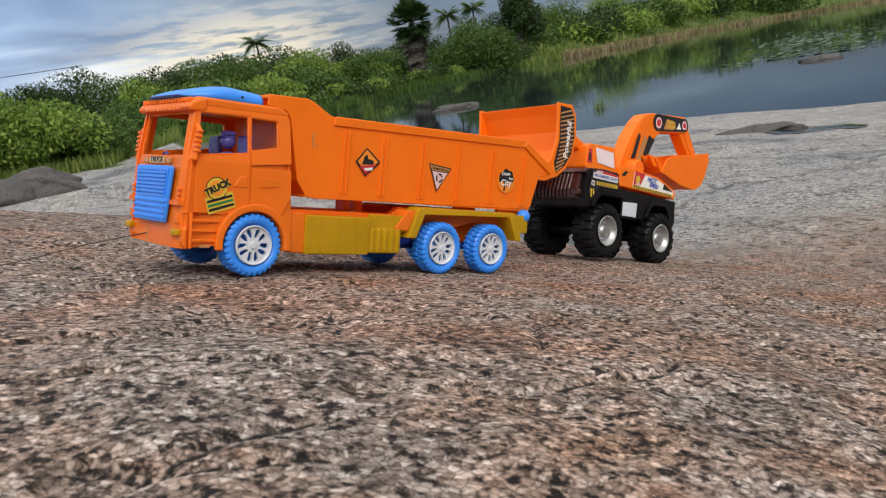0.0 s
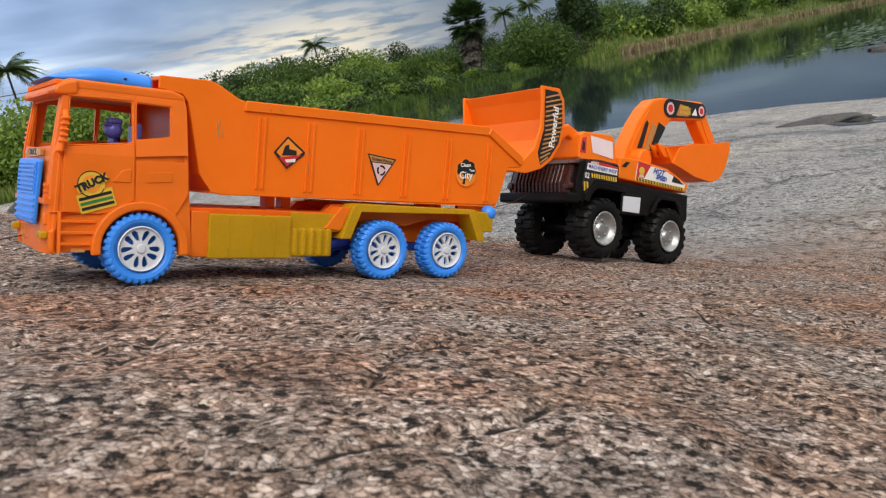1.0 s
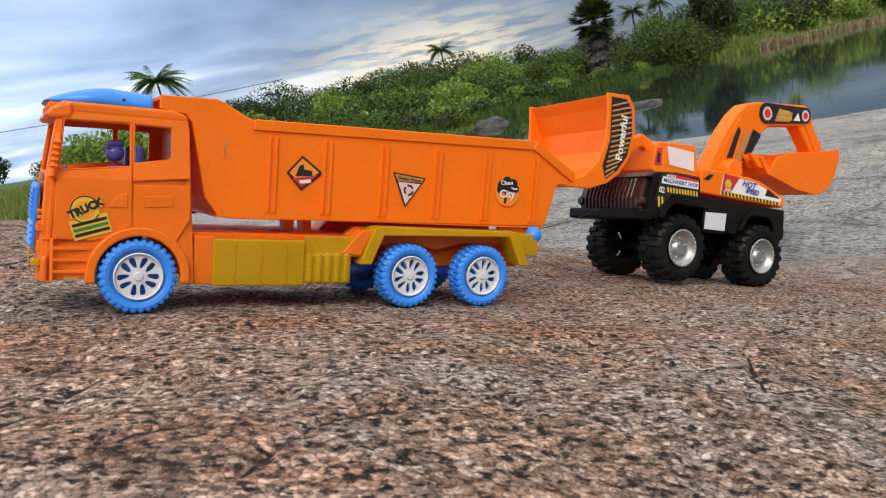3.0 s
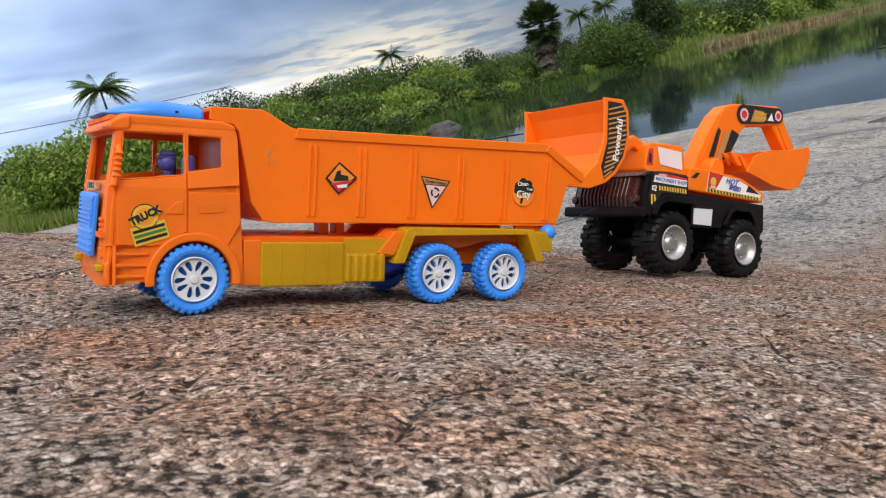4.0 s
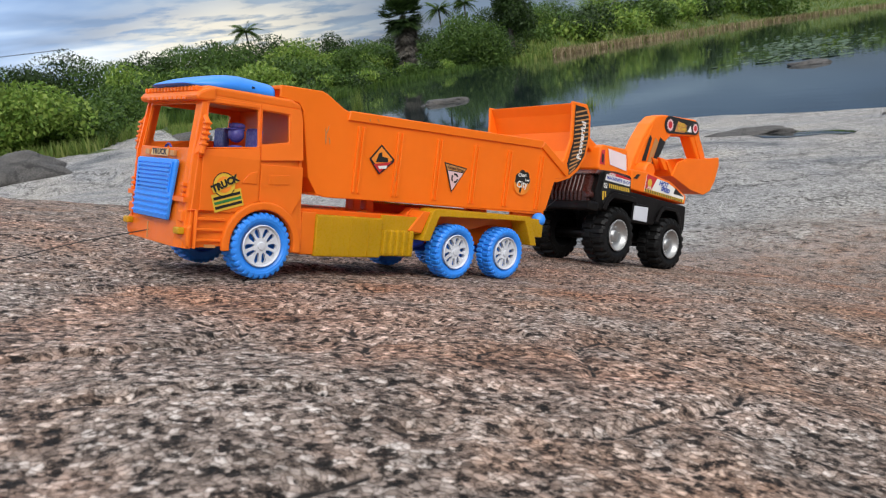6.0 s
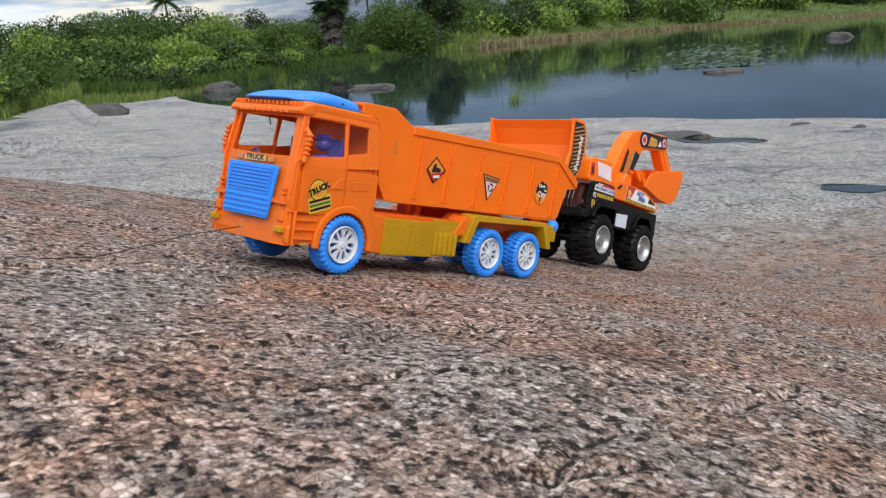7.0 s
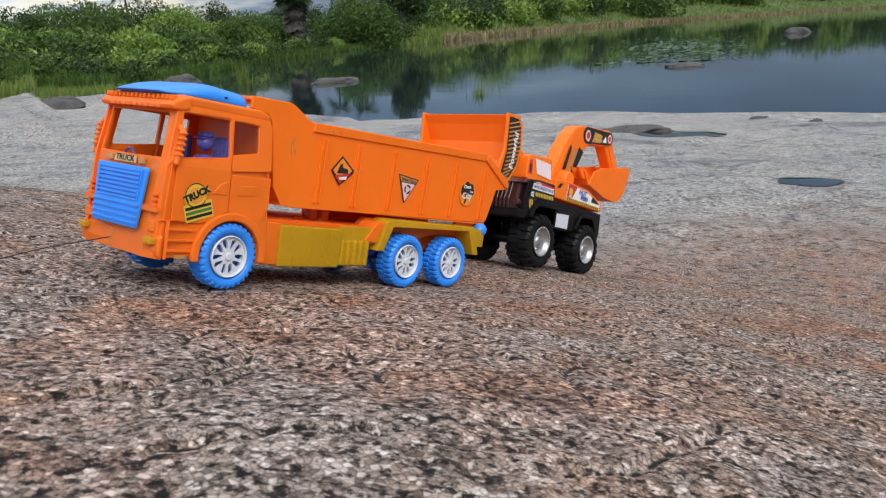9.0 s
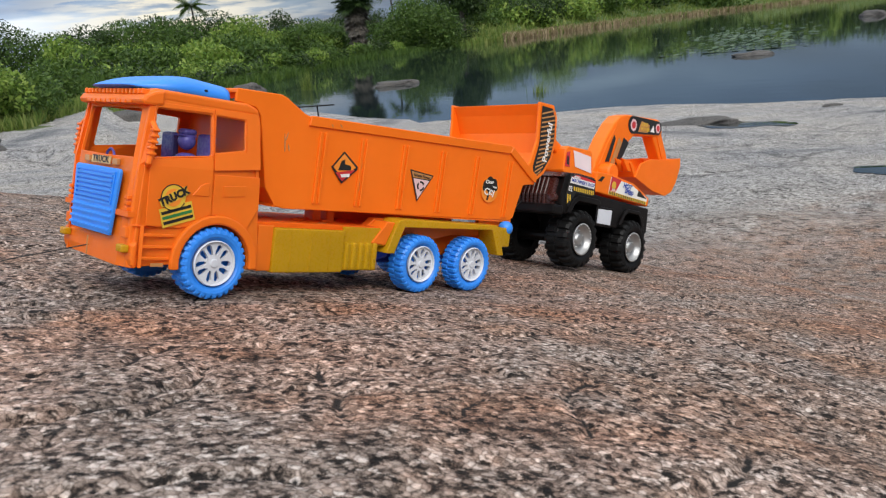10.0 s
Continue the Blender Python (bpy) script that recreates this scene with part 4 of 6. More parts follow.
def build_cab(root):
    cab = new("cab")
    cab.parent = root
    arch = [(0.0985 + 0.0305 * math.cos(radians(a)), 0.0279 + 0.0305 * math.sin(radians(a))) for a in range(-10, 191, 12)]
    outline = [(0.0325, 0.0234), (0.0330, 0.060), (0.0350, 0.098), (0.0410, 0.140), (0.0435, 0.1500), (0.047, 0.1515), (0.126, 0.1522), (0.1315, 0.1495), (0.1335, 0.141), (0.1355, 0.101),
               (0.1395, 0.0227)] + arch
    win1 = [(0.0468, 0.1385), (0.0440, 0.1065), (0.0452, 0.1046), (0.0900, 0.1098), (0.0908, 0.1110), (0.0905, 0.1393), (0.0895, 0.1403), (0.0480, 0.1396)]
    win2 = [(0.0945, 0.1402), (0.0940, 0.1134), (0.0950, 0.1124), (0.1190, 0.1166), (0.1202, 0.1178), (0.1200, 0.1388), (0.1190, 0.1398)]
    near = lambda a, b, d: (a, inward(b) + corner(a) + d, b)
    far = lambda a, b, d: (a, WIDE - inward(b) - corner(a) - d, b)
    part("side_panel", panel(outline, [win1, win2], near, 0.003, 0.0006), ORANGE, cab)
    win1f = [(a if a > 0.06 else a + 0.005, b if b > 0.13 else b + 0.003) for a, b in win1]
    part("side_panel", panel(outline, [win1f, win2], far, 0.003, 0.0006), ORANGE, cab)
    # front wall with two windscreen openings
    y0, y1 = 0.0026, WIDE - 0.0026
    face = [(y0, 0.0234)] + [(y0 + (y1 - y0) * q, 0.0234) for q in (0.04, 0.08, 0.13, 0.3, 0.7, 0.87, 0.92, 0.96)] + [(y1, 0.0234), (y1, 0.098), (y1 - 0.006, 0.1485), (y0 + 0.006, 0.1485), (y0, 0.098)]
    ws = [(0.0140, 0.1030), (WIDE / 2, 0.1022), (WIDE - 0.0140, 0.1030), (WIDE - 0.0165, 0.1370), (WIDE - 0.0180, 0.1382), (WIDE / 2, 0.1388), (0.0180, 0.1382), (0.0165, 0.1370)]
    part("front_panel", panel(face, [ws], lambda a, b, d: (cab_front_x(b) + nose_turn(a) - 0.0006 * math.cos((a / WIDE - 0.5) * 3.0) + d, a, b), 0.003, 0.0005), ORANGE, cab)
    part("rear_panel", panel([(y0, 0.024), (y1, 0.024), (y1, 0.098), (y1 - 0.006, 0.149), (y0 + 0.006, 0.149), (y0, 0.098)], [],
                             lambda a, b, d: (0.1385 - 0.105 * (b - 0.024) * 0.5 - d, a, b), 0.003), ORANGE, cab)
    # roof, rounded over
    bm = prism([(0.0400, 0.1450), (0.0400, 0.1506), (0.046, 0.1536), (0.122, 0.1540), (0.132, 0.1506), (0.133, 0.1450)], 0.0064, WIDE - 0.0064, 0.0036, None, 4)
    part("roof", bm, ORANGE, cab)
    part("floor_pan", box(0.030, 0.136, 0.004, WIDE - 0.004, 0.060, 0.064), ORANGE, cab)
    # sun visor with ribs and a worn, unreadable script
    bm = prism([(0.0290, 0.1408), (0.0282, 0.1440), (0.0305, 0.1476), (0.0370, 0.1510), (0.0450, 0.1530), (0.0450, 0.1420), (0.0370, 0.1408)], 0.0040, WIDE - 0.0040, 0.0020)
    for k in range(16):
        y = 0.010 + k * 0.0064
        bm = box(0.0300, 0.0385, y, y + 0.0026, 0.1482, 0.1522, 0.0006, bm, 1)
    for v in bm.verts:
        v.co.x += 0.0064
    part("visor", bm, ORANGE, cab, "ridged orange sun visor")
    bm = None
    for k in range(9):
        y = 0.022 + k * 0.0085
        bm = box(0.0337, 0.0352, y, y + 0.0062, 0.1412, 0.1436, 0.0003, bm, 1)
    part("visor_script", bm, ORANGE, cab)
    # blue air dam lying on the roof
    bm = bmesh.new()
    rows = []
    for i in range(29):
        q = i / 28
        x = 0.0372 + 0.0698 * q
        top = 0.1545 + 0.0118 * math.sin(min(1.0, q / 0.62) * math.pi / 2) ** 0.8 - 0.0026 * max(0.0, q - 0.62) / 0.38
        low = 0.1536 - 0.0020 * q
        half = 0.0490 * (0.74 + 0.26 * math.sin(min(1.0, q / 0.45) * math.pi / 2))
        row = []
        for k in range(25):
            w = math.pi * k / 24
            c = math.cos(w)
            y = WIDE / 2 - half * math.copysign(abs(c) ** 0.42, c)
            row.append(bm.verts.new((x - 0.0030 * math.sin(w) * (1 - q) ** 2, y, low + (top - low) * math.sin(w) ** 0.50 + 0.0022 * math.sin(w) ** 2 * q)))
        rows.append(row)
    for p, q in zip(rows, rows[1:]):
        for k in range(24):
            bm.faces.new((p[k], p[k + 1], q[k + 1], q[k]))
        bm.faces.new((p[24], p[0], q[0], q[24]))
    bm.faces.new(rows[0])
    bm.faces.new(rows[-1][::-1])
    bmesh.ops.recalc_face_normals(bm, faces=bm.faces[:])
    for f in bm.faces:
        f.smooth = len(f.verts) == 4
    dam = part("air_dam", bm, BLUE, cab, "glossy blue roof air dam")
    part("air_dam_tab", box(0.0850, 0.0874, 0.0095, 0.0115, 0.1575, 0.1590, 0.0003), INK, dam)
    # grille
    y0, y1 = 0.0205, 0.0975
    z0, z1 = 0.0440, 0.0930
    g = lambda z: cab_front_x(z) - 0.0006
    bm = panel([(y0 + 0.005, z0), (y1 - 0.005, z0), (y1, z1 - 0.002), (y1 - 0.002, z1), (y0 + 0.002, z1), (y0, z1 - 0.002)], [], lambda a, b, d: (g(b) - 0.0012 - d, a, b), 0.0028, 0.0006)
    grille = part("grille", bm, BLUE, cab, "blue slatted radiator grille")
    bm = panel([(0.0275, 0.0660), (0.0905, 0.0660), (0.0925, 0.0905), (0.0255, 0.0905)], [[(0.0290, 0.0675), (0.0890, 0.0675), (0.0908, 0.0890), (0.0272, 0.0890)]], lambda a, b, d: (g(b) - 0.0040 - d, a, b), 0.0010)
    part("grille_frame", bm, BLUE, grille)
    for k in range(6):
        z = 0.0690 + 0.0034 * k
        part("slat", prism([(0, 0), (0.0020, 0.0004), (0.0020, 0.0016), (0, 0.0020)], 0.0285, 0.0890, 0.0, None), BLUE, grille, at=pose(g(z) - 0.0056, 0, z))
    for k in range(4):
        z = 0.0470 + 0.0048 * k
        part("slat", prism([(0, 0), (0.0022, -0.0004), (0.0022, 0.0022), (0, 0.0012)], 0.0250, 0.0930, 0.0, None), BLUE, grille, at=pose(g(z) - 0.0054, 0, z))
    # name plate above the grille
    plate = part("name_plate", panel([(0.0440, 0.0952), (0.0765, 0.0952), (0.0765, 0.1010), (0.0440, 0.1010)], [], lambda a, b, d: (cab_front_x(b) - 0.0016 - d, a, b), 0.0006), PLATE_TAN, cab, "tan name plate with black lettering")
    lettering("plate_letters", "TRUCK", 0.0068, INK, plate, pose(cab_front_x(0.0981) - 0.0024, 0.0603, 0.0982, 90, 0, -90) @ pose(0, 0, 0), 1.25, 0.00016)
    for y in (0.036, 0.084):
        part("vent", box(0.0320, 0.0348, y - 0.004, y + 0.004, 0.0955, 0.1000, 0.0004), INK_TAN, cab)
    # bumper, lamps, corner steps
    bm = prism([(0.0275, 0.0260), (0.0265, 0.0300), (0.0270, 0.0400), (0.0290, 0.0425), (0.0370, 0.0425), (0.0370, 0.0236), (0.0300, 0.0236)], -0.0006, WIDE + 0.0006, 0.0012)
    for v in bm.verts:
        edge = max(0.0, abs(v.co.y - WIDE / 2) - 0.044)
        if v.co.x < 0.033:
            v.co.x += edge * 0.42
    bump = part("bumper", bm, ORANGE, cab)
    part("bumper_seam", box(0.0261, 0.0270, WIDE / 2 - 0.0004, WIDE / 2 + 0.0004, 0.0262, 0.0400), INK_TAN, bump)
    for y in (0.0035, WIDE - 0.0135):
        part("fog_lamp", box(0.0272, 0.0330, y, y + 0.010, 0.0345, 0.0400, 0.0012), YELLOW, cab, "small yellow fog lamp")
    for y in (0.006, WIDE - 0.014):
        part("headlamp", box(0.0305, 0.0350, y, y + 0.008, 0.0445, 0.0530, 0.0010), ORANGE, cab)
        bm = None
        for k in range(3):
            bm = box(0.0305, 0.0350, y + 0.0015, y + 0.0065, 0.0640 + 0.0042 * k, 0.0668 + 0.0042 * k, 0.0005, bm, 1)
        part("corner_vent", bm, ORANGE, cab)
    for y, s in ((0.0, -1), (WIDE, 1)):
        # raised door panels, window frames, steps and seams, 1 mm proud
        o = lambda a, b, d, y=y, s=s: (a, y - s * (inward(b) + corner(a)) + s * d, b)
        part("door", panel([(0.0415, 0.0550), (0.0415, 0.0985), (0.0450, 0.1440), (0.0918, 0.1448), (0.0920, 0.0990), (0.0928, 0.0652), (0.0850, 0.0620), (0.0750, 0.0550)],
                           [[(0.0452, 0.1404), (0.0424, 0.1030), (0.0914, 0.1086), (0.0911, 0.1418)]], o, 0.0009, 0.0003), ORANGE, cab)
        part("quarter_panel", panel([(0.0930, 0.1448), (0.0930, 0.0990), (0.1338, 0.1030), (0.1330, 0.1400), (0.1290, 0.1462)],
                                    [[(0.0938, 0.1414), (0.0932, 0.1112), (0.1212, 0.1156), (0.1208, 0.1410)]], o, 0.0009, 0.0003), ORANGE, cab)
        part("lower_panel", panel([(0.0940, 0.0650), (0.1105, 0.0630), (0.1250, 0.0540), (0.1350, 0.0720), (0.1340, 0.0968), (0.0935, 0.0960)], [], o, 0.0008, 0.0003), ORANGE, cab)
        part("locker_lid", panel([(0.1015, 0.0795), (0.1215, 0.0810), (0.1213, 0.0890), (0.1013, 0.0878)], [], lambda a, b, d, o=o: o(a, b, d + 0.0008), 0.0007, 0.0002), ORANGE, cab)
        part("door_handle", panel([(0.0760, 0.0790), (0.0895, 0.0790), (0.0895, 0.0895), (0.0830, 0.0880)], [], lambda a, b, d, o=o: o(a, b, d + 0.0009), 0.0008, 0.0003), ORANGE, cab)
        bm = None
        for z in (0.0300, 0.0385, 0.0470):
            bm = panel([(0.0405, z), (0.0660 - 0.10 * (z - 0.030), z), (0.0660 - 0.10 * (z - 0.030), z + 0.0022), (0.0405, z + 0.0022)], [], o, 0.0012, 0.0003, bm)
        bm = panel([(0.0385, 0.0240), (0.0408, 0.0240), (0.0408, 0.0545), (0.0385, 0.0545)], [], o, 0.0013, 0.0003, bm)
        part("step", bm, ORANGE, cab)
        part("step_slot", panel([(0.0480, 0.0250), (0.0580, 0.0250), (0.0575, 0.0276), (0.0480, 0.0276)], [], o, 0.0005), INK_TAN, cab)
        part("belt_line", panel([(0.0335, 0.0535), (0.0390, 0.0535), (0.0690, 0.0540), (0.0690, 0.0556), (0.0390, 0.0551), (0.0335, 0.0551)], [], o, 0.0010, 0.0003), ORANGE, cab)
        # wheel arch lip
        lip = ring(0.0985, 0.0279, 0.0302, 0.0372, -9, 189, 22)
        part("wheel_arch", panel([(a, max(b, 0.0228)) for a, b in lip], [], o, 0.0046, 0.0014, None, 2), ORANGE, cab)
        # ribbed grab-handle mirror at the pillar
        yy = y + s * 0.0036
        bm = tube([(0.0402, y, 0.0985), (0.0386, yy, 0.1000), (0.0400, yy, 0.1080), (0.0420, yy, 0.1240), (0.0428, y - s * 0.003, 0.1285)], [0.0022] * 5, 8)
        for k in range(5):
            z = 0.1055 + 0.0042 * k
            bm = box(0.0362 + 0.10 * (z - 0.098), 0.0420 + 0.10 * (z - 0.098), yy - 0.0030, yy + 0.0030, z, z + 0.0022, 0.0007, bm, 1)
        part("mirror", bm, ORANGE, cab)
    # inside: seats, dash, driver doll
    for y in (0.026, 0.084):
        bm = box(0.076, 0.102, y - 0.014, y + 0.014, 0.066, 0.090, 0.004)
        bm = box(0.0965, 0.1025, y - 0.011, y + 0.011, 0.088, 0.126, 0.0028, bm)
        part("seat", bm, VIOLET, cab, "violet moulded seat")
    bm = box(0.038, 0.050, 0.012, WIDE - 0.012, 0.092, 0.1005, 0.003)
    part("dashboard", bm, BLUE, cab, "blue dashboard")
    part("steering_wheel", lathe([(0.0062, 0.0), (0.0074, 0.0012), (0.0086, 0.0), (0.0074, -0.0012), (0.0062, 0.0)], 22), VIOLET, cab, at=pose(0.053, 0.090, 0.099, 0, 0, 90) @ pose(0, 0, 0, 0, 25, 0))
    # printed door sticker
    y = -0.0009
    pts = lambda w, h, cx, cz, turn: [(cx + a * math.cos(turn) - b * math.sin(turn), cz + a * math.sin(turn) + b * math.cos(turn)) for a, b in ((-w, -h), (w, -h), (w, h), (-w, h))]
    tilt = radians(17)
    st = side_print(pts(0.0132, 0.0072, 0.0650, 0.0642, tilt), y, cab, INK_YELLOW, "door_sticker", 0.0006)
    tagged(st, "yellow door sticker with black lettering and striped band")
    side_print(ring(0.0608, 0.0765, 0.0001, 0.0098, 0, 359, 28), y, st, INK_YELLOW, "disc", 0.0007)
    side_print(ring(0.0608, 0.0765, 0.0092, 0.0099, 20, 340, 28), y, st, INK, "ring", 0.0009)
    side_print(ring(0.0608, 0.0765, 0.0001, 0.0066, 0, 359, 20), y, st, INK_AMBER, "inner_disc", 0.0009)
    for k, mt in enumerate((INK, INK_GREEN, INK)):
        dz = 0.0036 - 0.0038 * k
        side_print(pts(0.0120, 0.0011, 0.0650 - dz * math.sin(tilt), 0.0642 + dz * math.cos(tilt), tilt), y, st, mt, "stripe", 0.0009)
    side_print(pts(0.0118, 0.0034, 0.0612, 0.0772, radians(28)), y, st, INK_YELLOW, "band", 0.0010)
    lettering("sticker_letters", "TRUCK", 0.0078, INK, st, side_text(y - 0.0014, 0.0612, 0.0772, 28), 0.95, 0.00045)
    return cab


def driver_doll(root_m):
    """A small moulded driver: one plain form."""
    bm = box(0.080, 0.096, 0.017, 0.037, 0.066, 0.110, 0.006)
    b = bmesh.new()
    bmesh.ops.create_uvsphere(b, u_segments=18, v_segments=12, radius=0.0068)
    bmesh.ops.translate(b, verts=b.verts[:], vec=(0.087, 0.027, 0.1190))
    bm = join(bm, b)
    bm = box(0.0790, 0.0925, 0.0215, 0.0325, 0.1224, 0.1238, 0.0007, bm)
    bm = box(0.0815, 0.0930, 0.0212, 0.0328, 0.1235, 0.1285, 0.0024, bm)
    ob = part("driver_doll", bm, VIOLET, None, smooth=True, at=root_m @ pose(-0.004, 0, 0))
    tagged(ob, "violet plastic driver figure sitting in the truck cab", "doll")


def build_bed(root):
    bed = new("dump_bed")
    bed.parent = root
    yn, yf = 0.0125, WIDE - 0.0125
    outline = [(0.1115, 0.1545), (0.1120, 0.1648), (0.1540, 0.1660), (0.1600, 0.1640), (0.1790, 0.1540), (0.1850, 0.1524), (0.4562, 0.1570), (0.4600, 0.1560), (0.5096, 0.1290),
               (0.5100, 0.1190), (0.4900, 0.1170), (0.4870, 0.1060), (0.4800, 0.0790), (0.4740, 0.0757), (0.1680, 0.0726), (0.1590, 0.0745), (0.1480, 0.0890), (0.1440, 0.1080), (0.1360, 0.1460), (0.1310, 0.1520)]
    lean = lambda z: (z - 0.076) * 0.045
    near = lambda a, b, d: (a, yn - lean(b) + d, b)
    far = lambda a, b, d: (a, yf + lean(b) - d, b)
    for name, fn in (("side_wall", near), ("side_wall", far)):
        wall = part(name, panel(outline, [], fn, 0.0028, 0.0006), ORANGE_BED, bed)
        off = lambda k: (lambda a, b, d, fn=fn: fn(a, b, -d - k))
        part("rim", panel([(0.1835, 0.1444), (0.4560, 0.1490), (0.4600, 0.1560), (0.4562, 0.1578), (0.1850, 0.1532)], [], off(-0.0003), 0.0022, 0.0006), ORANGE_BED, wall)
        part("rail", panel([(0.4560, 0.1500), (0.5060, 0.1215), (0.5102, 0.1215), (0.5098, 0.1296), (0.4600, 0.1568)], [], off(-0.0003), 0.0026, 0.0006), ORANGE_BED, wall)
        for x in (0.1965, 0.2440, 0.2964, 0.3497, 0.4022, 0.4572):
            for dx in (0.0, 0.0056):
                t = x + dx - 0.0005
                part("rib", panel([(t + 0.001, 0.0790), (t + 0.0035, 0.0790), (t + 0.0030, 0.1405), (t + 0.0004, 0.1405)], [], off(-0.0003), 0.0022, 0.0004), ORANGE_BED, wall)
    part("bed_floor", box(0.158, 0.478, yn + 0.001, yf - 0.001, 0.0735, 0.0770), ORANGE_BED, bed)
    part("front_wall", prism([(0.1590, 0.0745), (0.1480, 0.0890), (0.1440, 0.1080), (0.1360, 0.1460), (0.1310, 0.1530), (0.1340, 0.1540), (0.1390, 0.1470), (0.1470, 0.1090), (0.1508, 0.0905), (0.1620, 0.0765)], yn, yf), ORANGE_BED, bed)
    part("cab_guard", prism([(0.1118, 0.1610), (0.1120, 0.1646), (0.1540, 0.1658), (0.1540, 0.1620)], yn - 0.0030, yf + 0.0030, 0.0008), ORANGE_BED, bed)
    part("tailgate", prism([(0.4740, 0.0760), (0.4770, 0.0758), (0.4900, 0.1165), (0.4870, 0.1165)], yn + 0.002, yf - 0.002, 0.0005), ORANGE_BED, bed)
    for x in (0.2230, 0.2390):
        part("tipping_strut", box(x, x + 0.009, 0.042, 0.056, 0.0560, 0.0740, 0.001), ORANGE_BED, bed)
    for y in (yn + 0.006, yf - 0.012):
        part("hinge", box(0.430, 0.466, y, y + 0.006, 0.0640, 0.0745, 0.001), ORANGE_BED, bed)
    # three printed stickers on the near wall
    yp = lambda z: yn - lean(z)
    s = side_print([(0.2128, 0.1122), (0.2255, 0.1268), (0.2265, 0.1268), (0.2432, 0.1146), (0.2428, 0.1120), (0.2258, 0.0985)], yp(0.112) - 0.0006, bed, INK, "diamond_sticker")
    tagged(s, "diamond warning sticker with a black truck")
    y = yp(0.112) - 0.0011
    side_print([(0.2152, 0.1124), (0.2260, 0.1250), (0.2408, 0.1140), (0.2300, 0.1062), (0.2215, 0.1072)], y, s, INK_AMBER, "field", 0.0)
    side_print([(0.2180, 0.1078), (0.2400, 0.1118), (0.2260, 0.1005)], y, s, INK_RED, "field", 0.0001)
    side_print([(0.2205, 0.1100), (0.2235, 0.1185), (0.2270, 0.1200), (0.2275, 0.1160), (0.2345, 0.1150), (0.2350, 0.1110)], y, s, INK, "truck_shape", 0.0003)
    side_print([(0.2235, 0.1065), (0.2340, 0.1080), (0.2338, 0.1050), (0.2250, 0.1040)], y, s, INK_WHITE, "bar", 0.0003)
    s = side_print([(0.3095, 0.1188), (0.3426, 0.1152), (0.3228, 0.0885)], yp(0.108) - 0.0006, bed, INK, "triangle_sticker")
    tagged(s, "triangular recycling sticker with a black edge")
    y = yp(0.108) - 0.0011
    side_print([(0.3112, 0.1174), (0.3404, 0.1143), (0.3378, 0.1106), (0.3144, 0.1114)], y, s, INK_TAN, "field", 0.0)
    side_print([(0.3150, 0.1106), (0.3372, 0.1096), (0.3232, 0.0908)], y, s, INK_PINK, "field", 0.0)
    lettering("sticker_letters", "Green Force", 0.0042, INK, s, side_text(y - 0.0006, 0.3256, 0.1134, -5), 1.05, 0.00004)
    for k in range(3):
        side_print(ring(0.3256, 0.1036, 0.0032, 0.0050, 20 + 120 * k, 110 + 120 * k, 8), y, s, INK, "arrow", 0.0003)
    s = side_print(ring(0.4315, 0.1075, 0.0001, 0.0138, 0, 359, 28), yp(0.108) - 0.0007, bed, INK_AMBER, "round_sticker")
    tagged(s, "round orange sticker with a black tree and white lettering")
    y = yp(0.108) - 0.0012
    crown = None
    for cx, cz, rr in ((0.4240, 0.1130, 0.0048), (0.4300, 0.1168, 0.0052), (0.4370, 0.1150, 0.0050), (0.4400, 0.1105, 0.0040), (0.4318, 0.1112, 0.0070), (0.4225, 0.1092, 0.0036)):
        crown = panel(ring(cx, cz, 0.0001, rr, 0, 359, 14), [], lambda a, b, d: (a, y - d - rr * 0.02, b), 0.00015, 0, crown)
    part("tree_shape", crown, INK, s)
    side_print([(0.4270, 0.0962), (0.4290, 0.1060), (0.4320, 0.1060), (0.4298, 0.0962)], y, s, INK, "tree_stem", 0.0002)
    lettering("sticker_letters", "Clean", 0.0054, INK_WHITE, s, side_text(y - 0.0006, 0.4295, 0.1158, 4), 1.1, 0.00012)
    lettering("sticker_letters", "Your", 0.0034, INK_WHITE, s, side_text(y - 0.0006, 0.4385, 0.1108, 0), 1.1, 0.0001)
    lettering("sticker_letters", "City", 0.0105, INK_WHITE, s, side_text(y - 0.0006, 0.4305, 0.1052, 3), 1.0, 0.0002)
    # scuffs
    for x, z, h, a in ((0.1615, 0.128, 0.016, 8), (0.1630, 0.133, 0.008, -14), (0.1660, 0.124, 0.007, 20), (0.2475, 0.100, 0.014, 2), (0.2475, 0.116, 0.008, -2), (0.207, 0.1478, 0.003, 60), (0.2165, 0.1488, 0.004, 60)):
        w = 0.0007
        o = [(-w, -h / 2), (w * 0.3, -h / 2 + 0.001), (w, 0), (w * 0.4, h / 2), (-w * 0.5, h / 4)]
        c, q = math.cos(radians(a)), math.sin(radians(a))
        side_print([(x + u * c - v * q, z + u * q + v * c) for u, v in o], yp(z) - (0.0026 if z > 0.146 else 0.0002), bed, INK_TAN, "scuff")
    return bed


